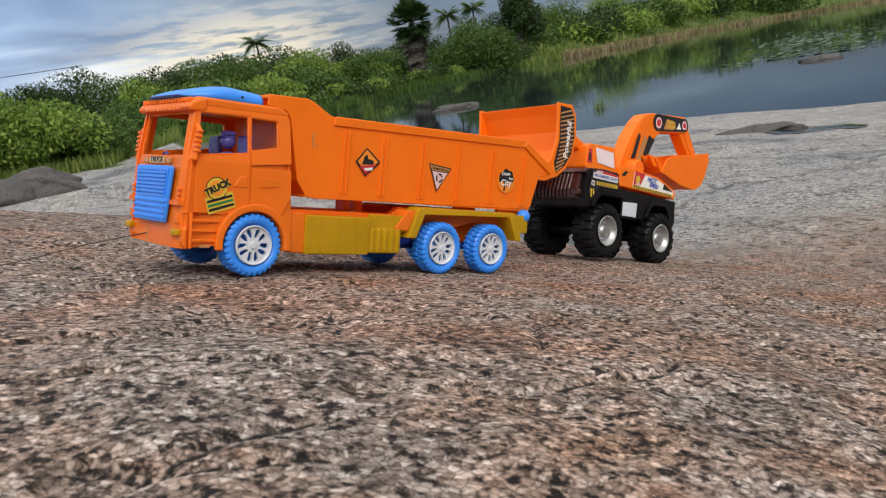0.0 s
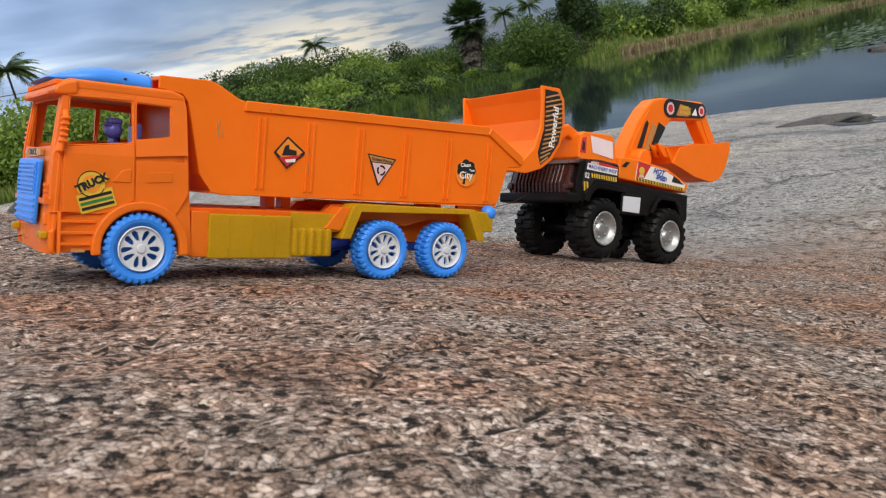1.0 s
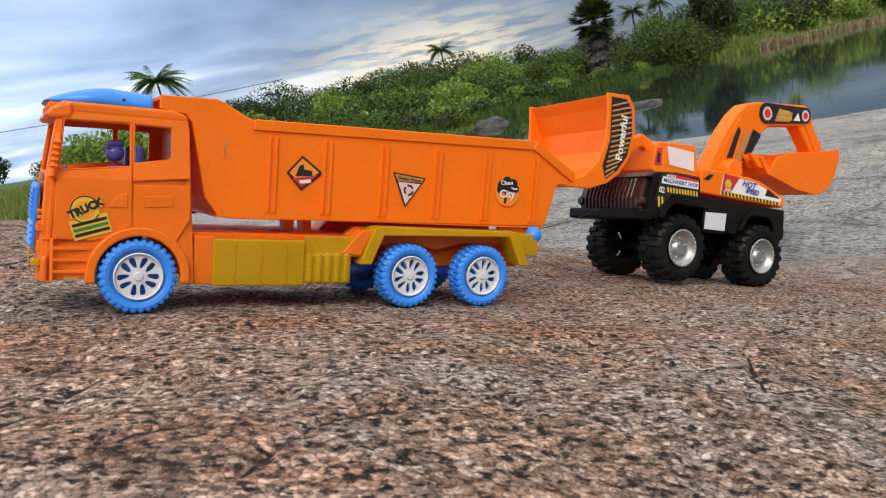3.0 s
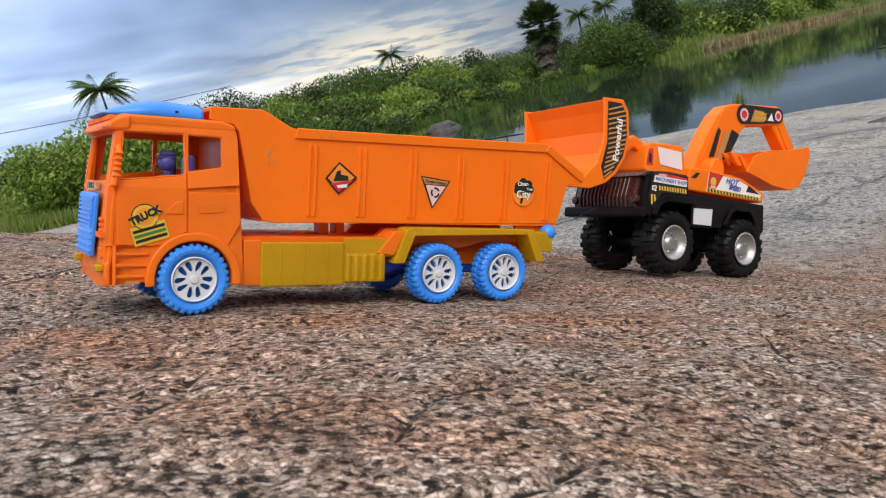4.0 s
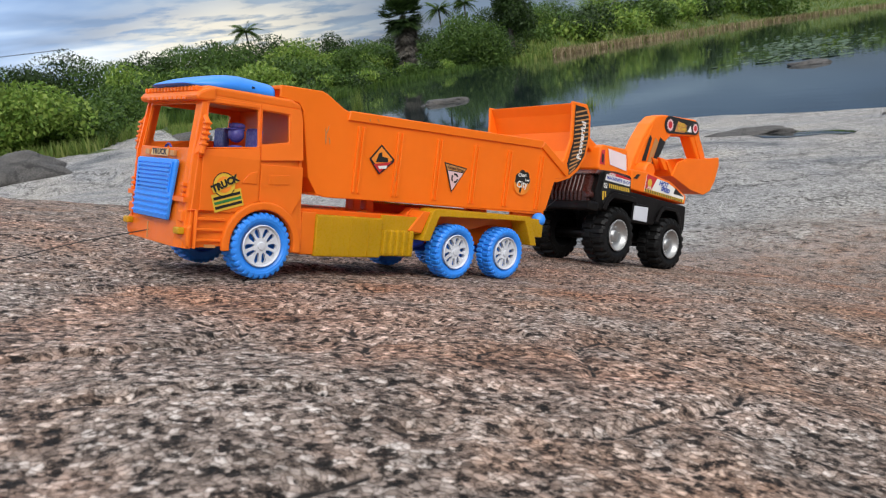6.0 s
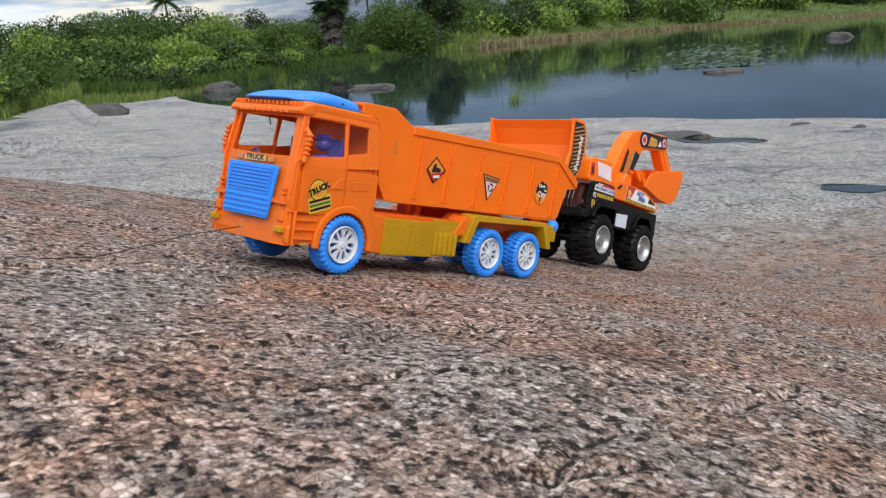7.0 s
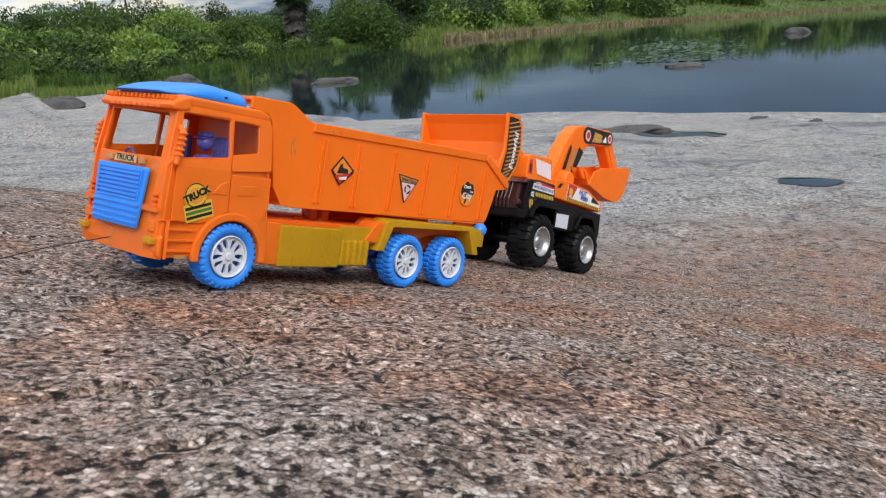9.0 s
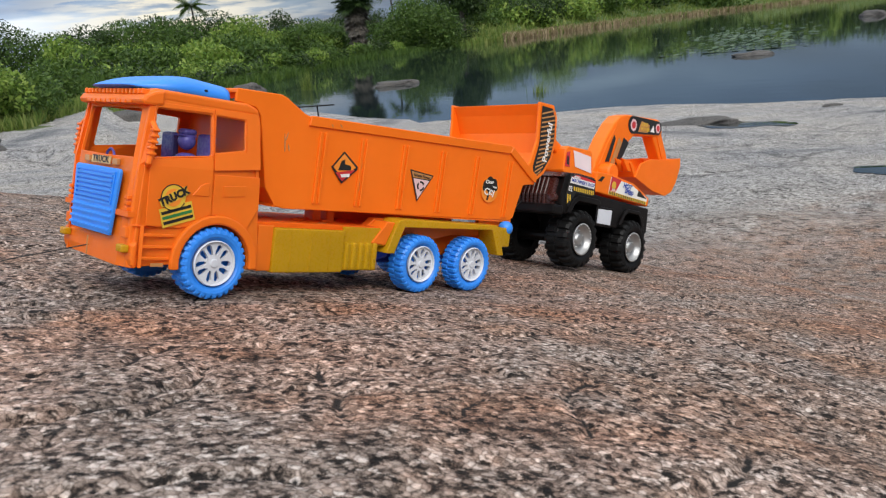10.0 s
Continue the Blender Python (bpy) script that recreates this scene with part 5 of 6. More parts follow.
def build_chassis(root):
    ch = new("chassis")
    ch.parent = root
    part("deck", box(0.137, 0.300, 0.006, WIDE - 0.003, 0.0570, 0.0614, 0.0006), ORANGE_THIN, ch)
    for y in (0.032, WIDE - 0.042):
        part("frame_rail", box(0.136, 0.462, y, y + 0.010, 0.0330, 0.0560, 0.001), ORANGE_THIN, ch)
    for k in range(4):
        part("deck_pad", box(0.196 + 0.016 * k, 0.205 + 0.016 * k, 0.034 + 0.012 * (k % 2), 0.040 + 0.012 * (k % 2), 0.0612, 0.0632, 0.0006), ORANGE, ch)
    # darker strips stand in for the shade inside the deck's slots
    for x, y in ((0.168, 0.024), (0.180, 0.060), (0.158, 0.045), (0.212, 0.018)):
        part("deck_slot_shade", box(x, x + 0.008, y, y + 0.0022, 0.0608, 0.0617), INK_TAN, ch)
    for y, s in ((0.0, 1), (WIDE, -1)):
        a, b = sorted((y + 0.0002 * s, y + 0.022 * s))
        part("bracket", box(0.1395, 0.1545, min(y + 0.003 * s, y + 0.02 * s), max(y + 0.003 * s, y + 0.02 * s), 0.0210, 0.0590, 0.001), ORANGE, ch)
        tank = part("side_tank", box(0.1535, 0.2285, a, b, 0.0198, 0.0573, 0.0012), YELLOW, ch, "translucent yellow side tank")
        for k in range(3):
            x = 0.170 + 0.021 * k
            part("seam", box(x, x + 0.0012, y - 0.0005 if s > 0 else b - 0.0005, y + 0.001 if s > 0 else b + 0.0005, 0.022, 0.055, 0.0002), YELLOW, tank)
        bm = box(0.2280, 0.2705, a + 0.0015, b - 0.0015, 0.0213, 0.0455, 0.001)
        bat = part("battery_box", bm, YELLOW, ch, "yellow ribbed box")
        for k in range(5):
            x = 0.2305 + 0.0082 * k
            part("rib", box(x, x + 0.0052, a - 0.0005, b + 0.0005, 0.0218, 0.0470, 0.0016), YELLOW, bat)
        # mudguard over the rear wheels
        arch = [(0.2775, 0.0380), (0.2885, 0.0672), (0.2920, 0.0702), (0.2970, 0.0710), (0.4360, 0.0702), (0.4395, 0.0680), (0.4520, 0.0378), (0.4420, 0.0378), (0.4290, 0.0650), (0.2985, 0.0632), (0.2880, 0.0380)]
        a, b = sorted((y - 0.003 * s, y + 0.020 * s))
        part("mudguard", prism(arch, a, b, 0.0009), YELLOW, ch, "yellow mudguard")
        a, b = sorted((y + 0.020 * s, y + 0.030 * s))
        part("guard_wall", prism([(0.2600, 0.0520), (0.2800, 0.0690), (0.4400, 0.0700), (0.4620, 0.0690), (0.4640, 0.0480), (0.4520, 0.0470), (0.4440, 0.0560), (0.3900, 0.0560), (0.3640, 0.0500), (0.3300, 0.0560), (0.2900, 0.0500)], a, b, 0.0008), ORANGE, ch)
        part("tail_bracket", box(0.4420, 0.4650, min(y + 0.001 * s, y + 0.018 * s), max(y + 0.001 * s, y + 0.018 * s), 0.0470, 0.0680, 0.0012), YELLOW, ch)
        part("deck_skirt", box(0.2290, 0.2800, min(y + 0.0030 * s, y + 0.006 * s), max(y + 0.0030 * s, y + 0.006 * s), 0.0440, 0.0606, 0.0006), YELLOW, ch)
        part("deck_slope", prism([(0.262, 0.0470), (0.2790, 0.0670), (0.2890, 0.0670), (0.2790, 0.0450)], min(y + 0.001 * s, y + 0.022 * s), max(y + 0.001 * s, y + 0.022 * s), 0.0008), ORANGE, ch)
        bm = bmesh.new()
        bmesh.ops.create_uvsphere(bm, u_segments=24, v_segments=16, radius=0.0082)
        part("tail_ball", bm, BLUE, ch, "round blue hinge knob", True, pose(0.4625, y + 0.007 * s, 0.0672))
    for x in (0.0985, 0.3255, 0.4015):
        part("axle", tube([(x, 0.004, 0.0279), (x, WIDE - 0.004, 0.0279)], [0.0030, 0.0030], 10), DEEP_BLUE, ch)
    part("axle_housing", box(0.272, 0.420, 0.034, WIDE - 0.034, 0.0240, 0.0360, 0.002), DEEP_BLUE, ch, "deep blue axle housing")
    part("tank_pipe", tube([(0.268, 0.016, 0.032), (0.298, 0.024, 0.036)], [0.006, 0.006], 12), DEEP_BLUE, ch)
    part("tail_beam", box(0.4560, 0.4650, 0.018, WIDE - 0.018, 0.0480, 0.0640, 0.001), YELLOW, ch)


def dump_truck():
    root = thing("toy_dump_truck", TRUCK_M, "orange plastic toy dump truck with blue tyres standing on rock", "toy truck")
    build_cab(root)
    build_bed(root)
    build_chassis(root)
    for x in (0.0985, 0.3255, 0.4015):
        for near in (True, False):
            truck_wheel(x, near, root)
    driver_doll(TRUCK_M)


dump_truck()


# ---- toy excavator loader: x from its nose to its tail, y from the near side to the far side ----
XW = 0.140
EXC_M = TILT_M @ pose(0.7620, 0.0970, 0.0127) @ pose(0, 0, 0, 0, 0, -0.1) @ pose(0, 0, 0, 0, 3.43, 0) @ pose(0, 0, 0, -2.79, 0, 0)
EXC_AXLES = (-0.006, 0.1425)


def off_road_wheel(x, near, root, r=0.0425):
    m = pose(x, -0.001, r) if near else pose(x, XW + 0.001, r, 0, 0, 180)
    w = new("wheel")
    w.parent, w.matrix_basis = root, m @ pose(0, 0, 0, 0, 40 + x * 300, 0)
    knobbly_tyre(r - 0.0026, 0.0235, 0.040, 19, 0.0026, RUBBER, w)
    bm = lathe([(0.0238, 0.0000), (0.0226, -0.0010), (0.0212, 0.0006), (0.0200, 0.0060), (0.0150, 0.0085), (0.0090, 0.0085), (0.0082, 0.0050), (0.0045, 0.0040), (0.0, 0.0040)], 40)
    for k in range(24):
        a = 2 * math.pi * k / 24
        b = box(-0.0010, 0.0010, -0.0012, 0.0010, -0.0010, 0.0010, 0.0)
        bmesh.ops.translate(b, verts=b.verts[:], vec=(0.0220 * math.cos(a), 0, 0.0220 * math.sin(a)))
        bm = join(bm, b)
    for k in range(6):
        a = 2 * math.pi * k / 6
        b = lathe([(0.0, 0.0066), (0.0016, 0.0068), (0.0018, 0.0090)], 10)
        bmesh.ops.translate(b, verts=b.verts[:], vec=(0.0122 * math.cos(a), 0, 0.0122 * math.sin(a)))
        bm = join(bm, b)
    part("rim", bm, CHROME, w, "dull silver plated rim", True)


def build_exc_body(root):
    body = new("chassis")
    body.parent = root
    y0, y1 = 0.004, XW - 0.004
    # bonnet side with the front wheel cut-out
    cut = [(0.0 + 0.050 * math.cos(radians(a)), 0.052 + 0.040 * math.sin(radians(a))) for a in range(20, 150, 14)]
    side = [(-0.063, 0.078), (-0.066, 0.100), (-0.058, 0.130), (-0.050, 0.134), (0.020, 0.134), (0.022, 0.112), (0.186, 0.109), (0.188, 0.070), (0.178, 0.062), (0.166, 0.085), (0.150, 0.0950), (0.118, 0.0950), (0.100, 0.084), (0.094, 0.068),
            (0.050, 0.068), (0.046, 0.080), (0.030, 0.0960), (-0.026, 0.0960), (-0.040, 0.088), (-0.048, 0.074)]
    part("body_shell", prism(side, y0, y1, 0.0020), BLACK, body, "glossy black chassis shell")
    nose = [(-0.063, 0.078), (-0.066, 0.100), (-0.060, 0.126), (-0.052, 0.132), (-0.030, 0.132), (-0.030, 0.078)]
    part("nose", prism([(a - 0.006, b) for a, b in nose], y0 + 0.010, y1 - 0.010, 0.0030), MAROON, body, "brown-black ribbed radiator nose")
    bm = None
    for k in range(13):
        y = y0 + 0.022 + k * 0.0072
        bm = prism([(-0.0725, 0.082), (-0.0750, 0.100), (-0.0690, 0.124), (-0.060, 0.130), (-0.060, 0.082)], y, y + 0.0040, 0.0008, bm, 1)
    part("nose_ribs", bm, MAROON, body)
    part("front_bumper", box(-0.082, -0.058, y0 - 0.002, y1 + 0.002, 0.0720, 0.0860, 0.0030), BLACK, body)
    for y in (y0 + 0.004, y1 - 0.016):
        part("headlamp", lathe([(0.0, -0.004), (0.0052, -0.003), (0.0060, 0.0), (0.0060, 0.010), (0.0, 0.010)], 16), MAROON, body, at=pose(-0.071, y + 0.006, 0.096, 0, 0, -90))
    part("bonnet", prism([(-0.070, 0.126), (-0.060, 0.1335), (-0.020, 0.1370), (0.020, 0.1360), (0.020, 0.126)], y0 + 0.002, y1 - 0.002, 0.0020), MAROON, body)
    for k in range(3):
        part("bonnet_vent", box(-0.050 + 0.010 * k, -0.044 + 0.010 * k, y0 + 0.040, y1 - 0.040, 0.1345, 0.1385, 0.001), BLACK, body)
    for y, s in ((y0, -1), (y1, 1)):
        a, b = sorted((y, y + s * 0.004))
        f1 = [(-0.050, 0.078), (-0.038, 0.0975), (-0.026, 0.1050), (0.028, 0.1050), (0.036, 0.098), (0.052, 0.074), (0.044, 0.074), (0.030, 0.0965), (-0.024, 0.0970), (-0.034, 0.090), (-0.042, 0.076)]
        part("wheel_arch", prism(f1, a, b, 0.0010), BLACK, body)
        f2 = [(0.094, 0.074), (0.106, 0.0935), (0.116, 0.1010), (0.152, 0.1010), (0.164, 0.092), (0.176, 0.066), (0.170, 0.066), (0.158, 0.088), (0.149, 0.0955), (0.118, 0.0955), (0.110, 0.090), (0.101, 0.074)]
        part("wheel_arch", prism(f2, a, b, 0.0010), BLACK, body)
        part("side_tank", box(0.028, 0.070, min(y, y + s * 0.003), max(y, y + s * 0.003), 0.0660, 0.0960, 0.002), BLACK, body)
        ya, yb = sorted((y + s * 0.0028, y + s * 0.0048))
        part("tank_plate", prism([(0.030, 0.0700), (0.066, 0.0700), (0.067, 0.0930), (0.030, 0.0915)], ya, yb, 0.0002), WHITE, body, "pale grey plate")
    part("rear_bumper", box(0.182, 0.194, y0 + 0.004, y1 - 0.004, 0.070, 0.086, 0.002), BLACK, body)
    for x in EXC_AXLES:
        part("axle", tube([(x, 0.012, 0.0425), (x, XW - 0.012, 0.0425)], [0.008, 0.008], 12), BLACK, body)
    part("gear_case", box(0.010, 0.165, 0.048, XW - 0.048, 0.040, 0.080, 0.004), BLACK, body)
    # bonnet decal with words and hazard band
    yp = y0 - 0.0006
    d = side_print([(-0.056, 0.0990), (-0.049, 0.1325), (0.017, 0.1310), (0.017, 0.1085), (-0.030, 0.1075), (-0.046, 0.0850)], yp, body, INK, "bonnet_decal", 0.0)
    tagged(d, "black and yellow bonnet decal with white name band")
    side_print([(-0.048, 0.1200), (-0.046, 0.1290), (0.016, 0.1285), (0.016, 0.1190)], yp - 0.0003, d, INK_WHITE, "name_band", 0.0)
    side_print([(-0.044, 0.1290), (-0.034, 0.1330), (-0.006, 0.1320), (0.016, 0.1305), (0.016, 0.1278)], yp - 0.0005, d, INK_RED, "red_band", 0.0)
    lettering("decal_letters", "MACHINERY SHOP", 0.0072, INK_BLUE, d, side_text(yp - 0.0010, -0.0155, 0.1238, -1), 0.98, 0.00004)
    lettering("decal_letters", "MOBILE", 0.0046, INK_WHITE, d, side_text(yp - 0.0012, -0.033, 0.1300, 0), 1.0, 0.0001)
    side_print([(-0.0545, 0.1050), (-0.0505, 0.1180), (-0.0390, 0.1180), (-0.0420, 0.1050)], yp - 0.0003, d, INK, "number_field", 0.0)
    lettering("decal_letters", "02", 0.0105, INK_WHITE, d, side_text(yp - 0.0010, -0.0468, 0.1115, 0), 0.9, 0.0002)
    for k in range(11):
        x = -0.0365 + 0.0050 * k
        side_print([(x, 0.1100), (x + 0.0028, 0.1100), (x + 0.0014, 0.1160), (x - 0.0014, 0.1160)], yp - 0.0003, d, INK_YELLOW, "hazard_bar", 0.0)
    for k in range(2):
        x = -0.0500 + 0.0055 * k
        side_print([(x, 0.0900 + 0.004 * k), (x + 0.0028, 0.0920 + 0.004 * k), (x + 0.0012, 0.1035), (x - 0.0018, 0.1035)], yp - 0.0003, d, INK_YELLOW, "hazard_bar", 0.0)
    return body


def build_exc_top(root):
    top = new("upper_body")
    top.parent = root
    y0, y1 = 0.010, XW - 0.010
    # cab block
    bm = prism([(-0.058, 0.1355), (-0.050, 0.1680), (-0.043, 0.1735), (0.014, 0.1765), (0.020, 0.1735), (0.022, 0.1300), (-0.050, 0.1300)], y0, y1, 0.0024)
    for v in bm.verts:
        if v.co.z > 0.150:
            v.co.y += (XW / 2 - v.co.y) * 0.10
    cab = part("cab", bm, ORANGE_BED, top, "orange cab with pale window sticker")
    tilt = lambda a, b, d: (a, y0 + 0.0060 * min(1, max(0, (b - 0.132) / 0.035)) - 0.0014 - d, b)
    part("window_print", panel([(-0.030, 0.1455), (0.013, 0.1420), (0.014, 0.1670), (-0.033, 0.1690)], [], tilt, 0.0004), PAPER_WHITE, cab, "faded white window sticker")
    w = part("picture_print", panel([(-0.056, 0.1430), (-0.044, 0.1430), (-0.041, 0.1660), (-0.049, 0.1640)], [], tilt, 0.0004), INK_RED, cab, "small red picture sticker")
    part("picture_shape", panel([(-0.052, 0.1460), (-0.047, 0.1455), (-0.045, 0.1570), (-0.049, 0.1600)], [], lambda a, b, d: tilt(a, b, d + 0.0005), 0.0002), INK, w)
    # deck behind the cab
    deck = part("deck", prism([(0.020, 0.1160), (0.020, 0.1460), (0.060, 0.1480), (0.132, 0.1430), (0.184, 0.1260), (0.182, 0.1120)], 0.004, XW - 0.004, 0.0022), ORANGE_BED, top)
    yp = 0.0040 - 0.0006
    d = side_print([(0.056, 0.1170), (0.060, 0.1435), (0.122, 0.1400), (0.176, 0.1245), (0.174, 0.1140)], yp, deck, INK_WHITE, "deck_decal", 0.0)
    tagged(d, "white deck decal with blue lettering and hazard band")
    side_print([(0.058, 0.1225), (0.061, 0.1448), (0.090, 0.1428), (0.076, 0.1222)], yp - 0.0003, d, INK_RED, "red_field", 0.0)
    side_print(ring(0.0695, 0.1320, 0.0001, 0.0062, 0, 359, 18), yp - 0.0005, d, INK_YELLOW, "round_shape", 0.0)
    side_print([(0.064, 0.1230), (0.076, 0.1230), (0.073, 0.1285), (0.066, 0.1285)], yp - 0.0005, d, INK_PINK, "lower_shape", 0.0)
    side_print([(0.142, 0.1245), (0.174, 0.1235), (0.146, 0.1345)], yp - 0.0003, d, INK, "wedge", 0.0)
    side_print([(0.056, 0.1170), (0.057, 0.1222), (0.174, 0.1190), (0.174, 0.1142)], yp - 0.0003, d, INK_YELLOW, "hazard_field", 0.0)
    for k in range(17):
        x, z = 0.0595 + 0.0067 * k, 0.1173 - 0.00019 * k
        side_print([(x, z), (x + 0.0032, z - 0.0001), (x + 0.0016, z + 0.0044), (x - 0.0016, z + 0.0046)], yp - 0.0005, d, INK, "hazard_bar", 0.0)
    lettering("decal_letters", "HOT", 0.0115, INK_BLUE, d, side_text(yp - 0.0010, 0.108, 0.1352, -4), 1.05, 0.0003, 0.3)
    lettering("decal_letters", "SPEED", 0.0090, INK_BLUE, d, side_text(yp - 0.0010, 0.115, 0.1268, -4), 1.05, 0.0003, 0.3)
    side_print([(0.024, 0.1330), (0.034, 0.1330), (0.042, 0.1410), (0.034, 0.1410)], yp, deck, INK, "black_flash", 0.0)
    # front loader arms and bucket
    for y in (0.030, XW - 0.042):
        arm = prism([(-0.020, 0.140), (-0.030, 0.170), (-0.060, 0.182), (-0.085, 0.170), (-0.102, 0.140), (-0.090, 0.132), (-0.075, 0.155), (-0.060, 0.166), (-0.044, 0.158), (-0.036, 0.138)], y, y + 0.012, 0.0025)
        part("loader_arm", arm, ORANGE_BED, top)
    b0, b1 = -0.004, XW + 0.016
    back = [(-0.1490, 0.2120), (-0.1400, 0.1990), (-0.1290, 0.1760), (-0.1260, 0.1500), (-0.1350, 0.1290), (-0.1500, 0.1180), (-0.1850, 0.1060), (-0.2000, 0.1035)]
    outer = [(-0.1975, 0.1005), (-0.1660, 0.1020), (-0.1400, 0.1120), (-0.1260, 0.1240), (-0.1130, 0.1440), (-0.1080, 0.1700), (-0.1110, 0.2010), (-0.1190, 0.2145)]
    shell = part("loader_bucket", prism(back + outer, b0 + 0.002, b1 - 0.002, 0.0012), ORANGE_BED, top, "large curved orange loader bucket")
    cheek = [(-0.1510, 0.2140), (-0.1180, 0.2160), (-0.1080, 0.2020), (-0.1040, 0.1710), (-0.1090, 0.1430), (-0.1230, 0.1220), (-0.1400, 0.1090), (-0.1660, 0.0995), (-0.2000, 0.0985),
             (-0.1990, 0.1060), (-0.1760, 0.1130), (-0.1560, 0.1330), (-0.1470, 0.1620), (-0.1480, 0.1900)]
    for y in (b0, b1 - 0.004):
        part("bucket_cheek", prism(cheek, y, y + 0.004, 0.0012), ORANGE_BED, shell)
    yp = b0 - 0.0006
    s = side_print([(-0.1450, 0.2100), (-0.1220, 0.2105), (-0.1130, 0.1990), (-0.1095, 0.1710), (-0.1140, 0.1450), (-0.1270, 0.1260), (-0.1440, 0.1130), (-0.1500, 0.1280), (-0.1420, 0.1600)], yp, shell, INK, "bucket_decal", 0.0)
    tagged(s, "black and tan striped bucket decal with white lettering")
    for k in range(15):
        z = 0.1210 + 0.0060 * k
        x = np.interp(z, [0.115, 0.13, 0.16, 0.21], [-0.1440, -0.1455, -0.1400, -0.1435])
        w = np.interp(z, [0.115, 0.13, 0.15, 0.17, 0.2, 0.21], [0.008, 0.019, 0.028, 0.030, 0.029, 0.024])
        side_print([(x, z - 0.0065), (x + w, z + 0.0025), (x + w, z + 0.0047), (x, z - 0.0043)], yp - 0.0003, s, INK_TAN, "hazard_bar", 0.0)
    lettering("decal_letters", "Powerful", 0.0138, INK_WHITE, s, side_text(yp - 0.0012, -0.1255, 0.1640, 86), 1.08, 0.0004)
    # boom, stick and rear bucket
    yc = 0.058
    boom_o = [(0.088, 0.146), (0.098, 0.176), (0.118, 0.214), (0.138, 0.242), (0.156, 0.258), (0.176, 0.264), (0.282, 0.276), (0.296, 0.268), (0.300, 0.254), (0.290, 0.246), (0.206, 0.234), (0.190, 0.220), (0.172, 0.190), (0.146, 0.156), (0.136, 0.144)]
    boom = part("boom", prism(boom_o, yc, yc + 0.026, 0.0028), ORANGE_BED, top, "bent orange digger boom")
    part("boom_groove", prism([(0.104, 0.168), (0.122, 0.206), (0.144, 0.240), (0.150, 0.238), (0.128, 0.202), (0.110, 0.166)], yc - 0.0012, yc + 0.001, 0.0006), ORANGE_BED, boom)
    part("boom_pivot", lathe([(0.0, -0.034), (0.013, -0.034), (0.015, -0.031), (0.015, 0.031), (0.013, 0.034), (0.0, 0.034)], 24), ORANGE_BED, boom, at=pose(0.120, yc + 0.013, 0.158))
    part("boom_foot", box(0.070, 0.160, yc - 0.020, yc + 0.046, 0.138, 0.152, 0.004), ORANGE_BED, boom)
    yp = yc - 0.0008
    s = side_print(ring(0.195, 0.2505, 0.0001, 0.0150, 90, 270, 12)[:-13] + ring(0.282, 0.2605, 0.0001, 0.0118, -90, 90, 12)[:-13], yp, boom, INK, "boom_decal")
    tagged(s, "black boom decal with red gear shapes")
    for x, z, r in ((0.1975, 0.2505, 0.0095), (0.2810, 0.2600, 0.0078)):
        teeth = []
        for k in range(24):
            q = r * (1.15 if k % 2 else 0.95)
            teeth.append((x + q * math.cos(2 * math.pi * k / 24), z + q * math.sin(2 * math.pi * k / 24)))
        side_print(teeth, yp - 0.0004, s, INK_PINK, "gear", 0.0)
        side_print(ring(x, z, 0.0001, r * 0.66, 0, 359, 18), yp - 0.0006, s, INK_RED, "gear_hub", 0.0)
    side_print([(0.214, 0.2420), (0.246, 0.2455), (0.252, 0.2600), (0.222, 0.2620)], yp - 0.0004, s, INK_TAN, "tan_field", 0.0)
    lettering("decal_letters", "SUPER", 0.0085, INK_YELLOW, s, side_text(yp - 0.0010, 0.2325, 0.2570, 6), 1.0, 0.0002, 0.2)
    lettering("decal_letters", "POWER", 0.0085, INK_YELLOW, s, side_text(yp - 0.0010, 0.2360, 0.2495, 6), 1.0, 0.0002, 0.2)
    side_print([(0.255, 0.2490), (0.270, 0.2505), (0.264, 0.2620)], yp - 0.0004, s, INK_WHITE, "small_triangle", 0.0)
    for k, (x0, z0) in enumerate(((0.122, 0.176), (0.137, 0.173), (0.152, 0.176))):
        side_print([(x0, z0), (x0 + 0.012, z0 + 0.002), (x0 + 0.024 + 0.006 * k, z0 + 0.042), (x0 + 0.018, z0 + 0.048)], yp - 0.0002 - 0.0003 * k, boom, (INK, INK_TAN, INK)[k], "boom_stripe", 0.0)
    stick = prism([(0.262, 0.262), (0.276, 0.272), (0.294, 0.268), (0.300, 0.256), (0.330, 0.220), (0.334, 0.208), (0.322, 0.202), (0.306, 0.206), (0.268, 0.246)], yc + 0.002, yc + 0.024, 0.0024)
    part("stick", stick, ORANGE_BED, top)
    part("stick_groove", prism([(0.284, 0.246), (0.292, 0.250), (0.320, 0.214), (0.312, 0.210)], yc + 0.0006, yc + 0.004, 0.0006), ORANGE_BED, top)
    # rear bucket, open side up and towards the toy
    r0, r1 = yc - 0.022, yc + 0.050
    rb_out = [(0.334, 0.214), (0.338, 0.202), (0.328, 0.172), (0.316, 0.153), (0.294, 0.143), (0.248, 0.146), (0.186, 0.160), (0.166, 0.182), (0.172, 0.184), (0.192, 0.167), (0.250, 0.154), (0.292, 0.151), (0.309, 0.159), (0.322, 0.182), (0.328, 0.204), (0.328, 0.214)]
    rb = part("digger_bucket", prism(rb_out, r0 + 0.001, r1 - 0.001, 0.0010), ORANGE_BED, top, "small toothed orange digger bucket")
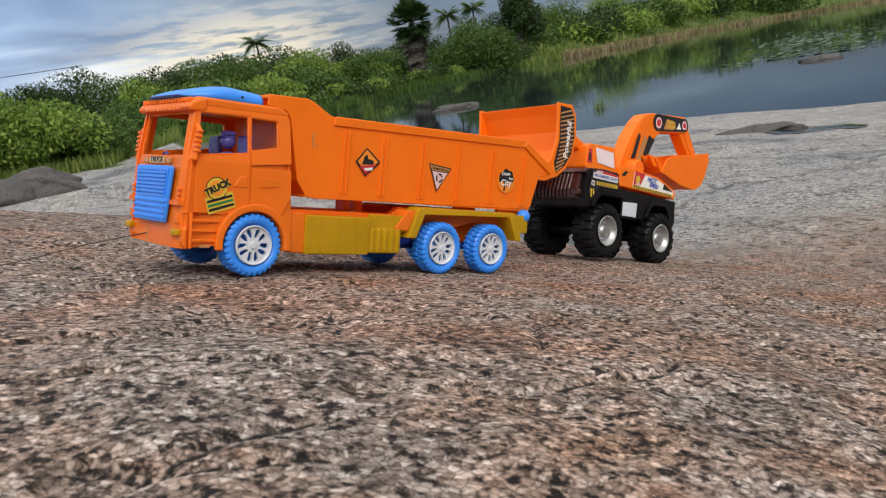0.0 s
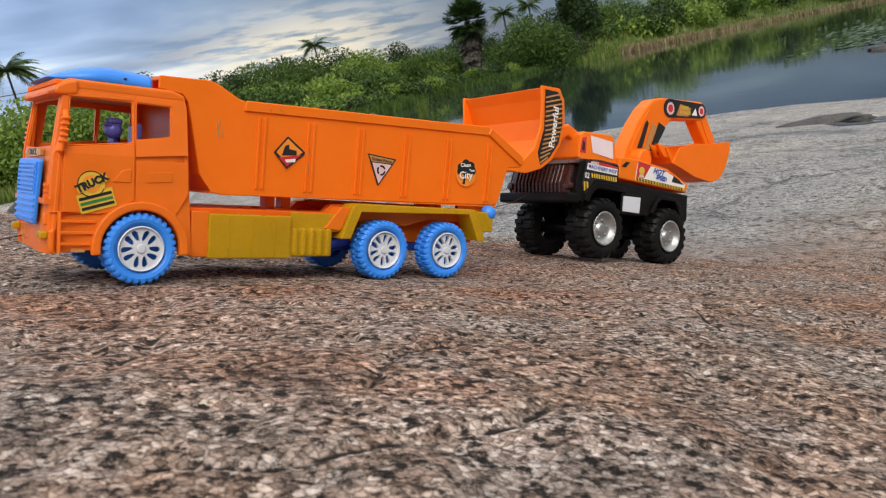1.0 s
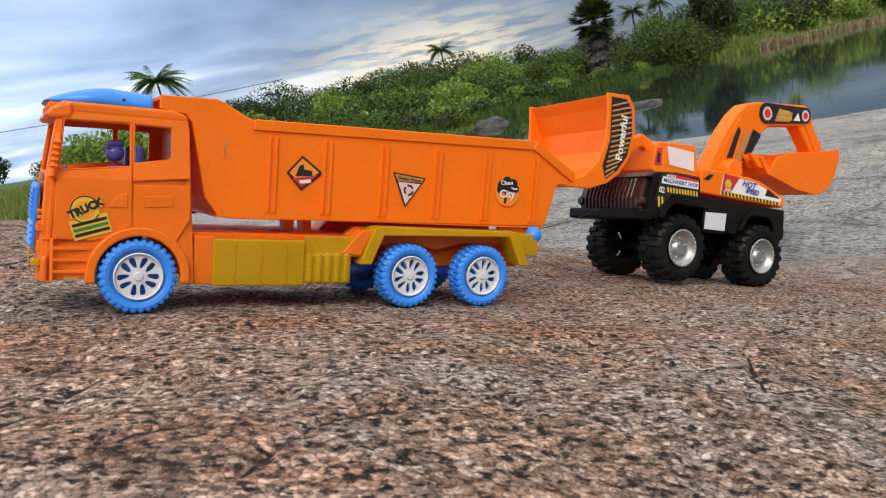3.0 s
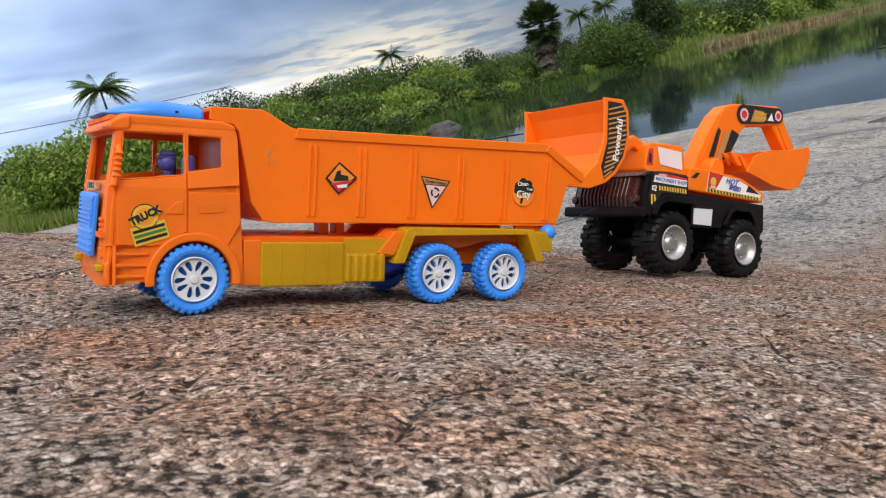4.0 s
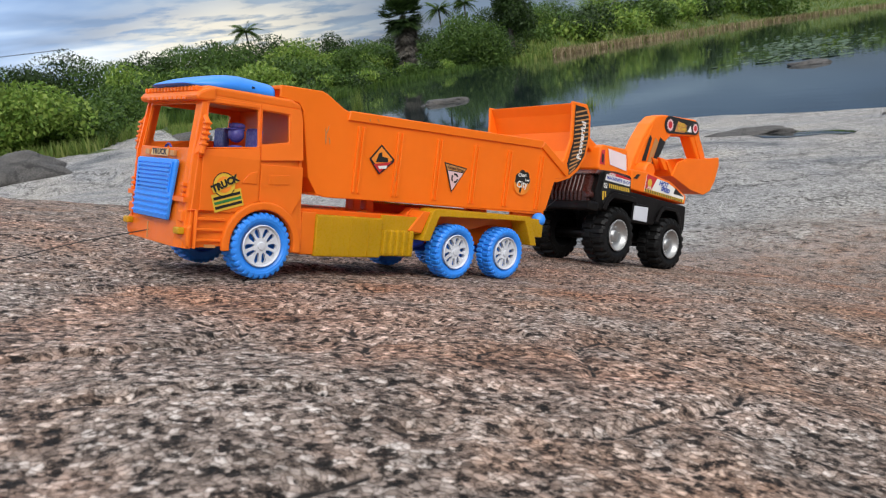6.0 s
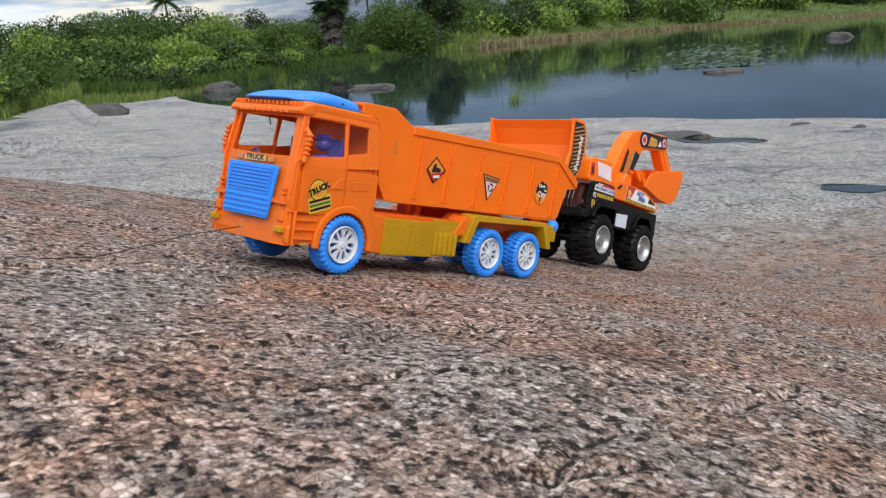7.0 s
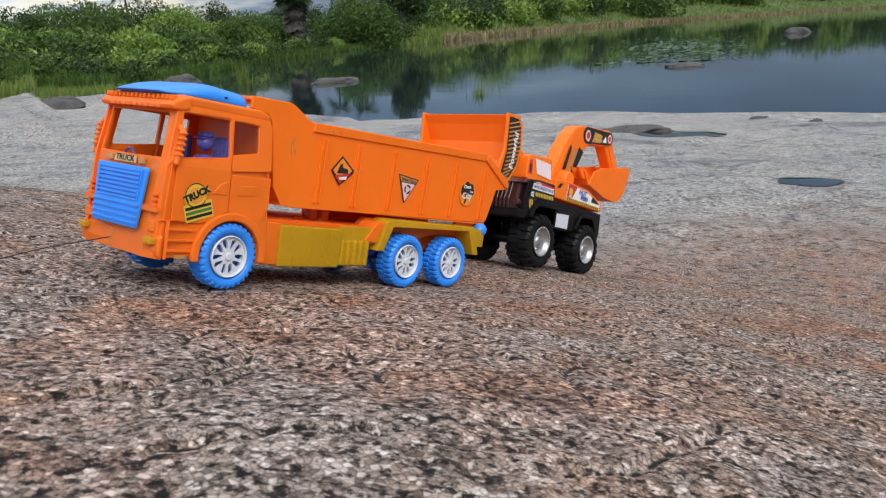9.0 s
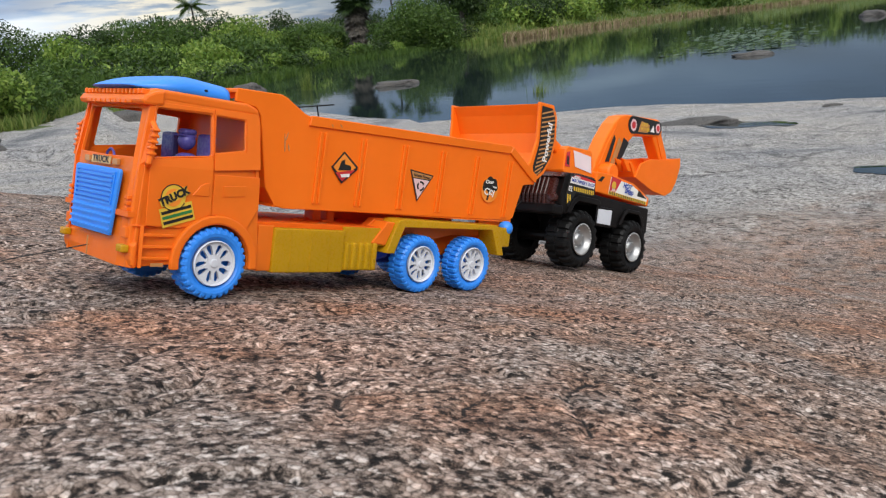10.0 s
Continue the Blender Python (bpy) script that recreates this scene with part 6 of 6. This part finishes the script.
    ck = [(0.335, 0.216), (0.339, 0.202), (0.329, 0.171), (0.316, 0.152), (0.294, 0.142), (0.248, 0.145), (0.184, 0.160), (0.200, 0.186), (0.228, 0.197), (0.278, 0.204)]
    for y in (r0 - 0.001, r1 - 0.002):
        part("bucket_cheek", prism(ck, y, y + 0.003, 0.0009), ORANGE_BED, rb)
    for k in range(5):
        y = r0 + 0.004 + k * (r1 - r0 - 0.014) / 4
        part("tooth", prism([(0.148, 0.186), (0.168, 0.168), (0.182, 0.168), (0.182, 0.174), (0.166, 0.186)], y, y + 0.006, 0.0010), ORANGE_BED, rb)


def excavator():
    root = thing("toy_excavator", EXC_M, "orange and black toy loader excavator standing behind the truck", "toy excavator")
    build_exc_body(root)
    build_exc_top(root)
    for x in EXC_AXLES:
        for near in (True, False):
            off_road_wheel(x, near, root)


excavator()


# strings: one runs off ahead from the truck's bumper, one ties the two toys
def cord(name, pts, r, label):
    bm = tube(pts, [r] * len(pts), 6)
    tagged(part(name, bm, INK, None), label, "string")


a, b = TRUCK_M @ Vector((0.462, 0.030, 0.066)), EXC_M @ Vector((-0.078, 0.060, 0.090))
cord("tow_string", [tuple(a), tuple(a.lerp(b, 0.5) + Vector((0, 0, -0.004))), tuple(b)], 0.0005, "thin dark string tying excavator to truck")
a = TRUCK_M @ Vector((0.0275, 0.059, 0.0330))
lead = [tuple(a)]
for k in range(1, 15):
    q = TRUCK_M @ Vector((0.0275 - 0.045 * k, 0.059 + 0.010 * math.sin(k * 0.9), 0.0))
    lead.append((q.x, q.y, max(on_ground(q.x, q.y) + 0.0008, a.z + 0.2848 * (a.x - q.x) - 0.0130 * k)))
cord("pull_string", lead, 0.0005, "thin dark string leading from bumper over the rock")


def power_cable():
    pts = []
    for k in range(13):
        az = -26 + 45.0 * k / 12
        x, y = polar(az, 92)
        pts.append((x, y, 92 * math.tan(radians(4.9 - 0.034 * (az + 26))) - 1.2 * math.sin(math.pi * k / 12)))
    tagged(part("power_cable", tube(pts, [0.035] * 13, 6), INK, None), "thin dark overhead cable passing behind the thicket", "cable")


power_cable()
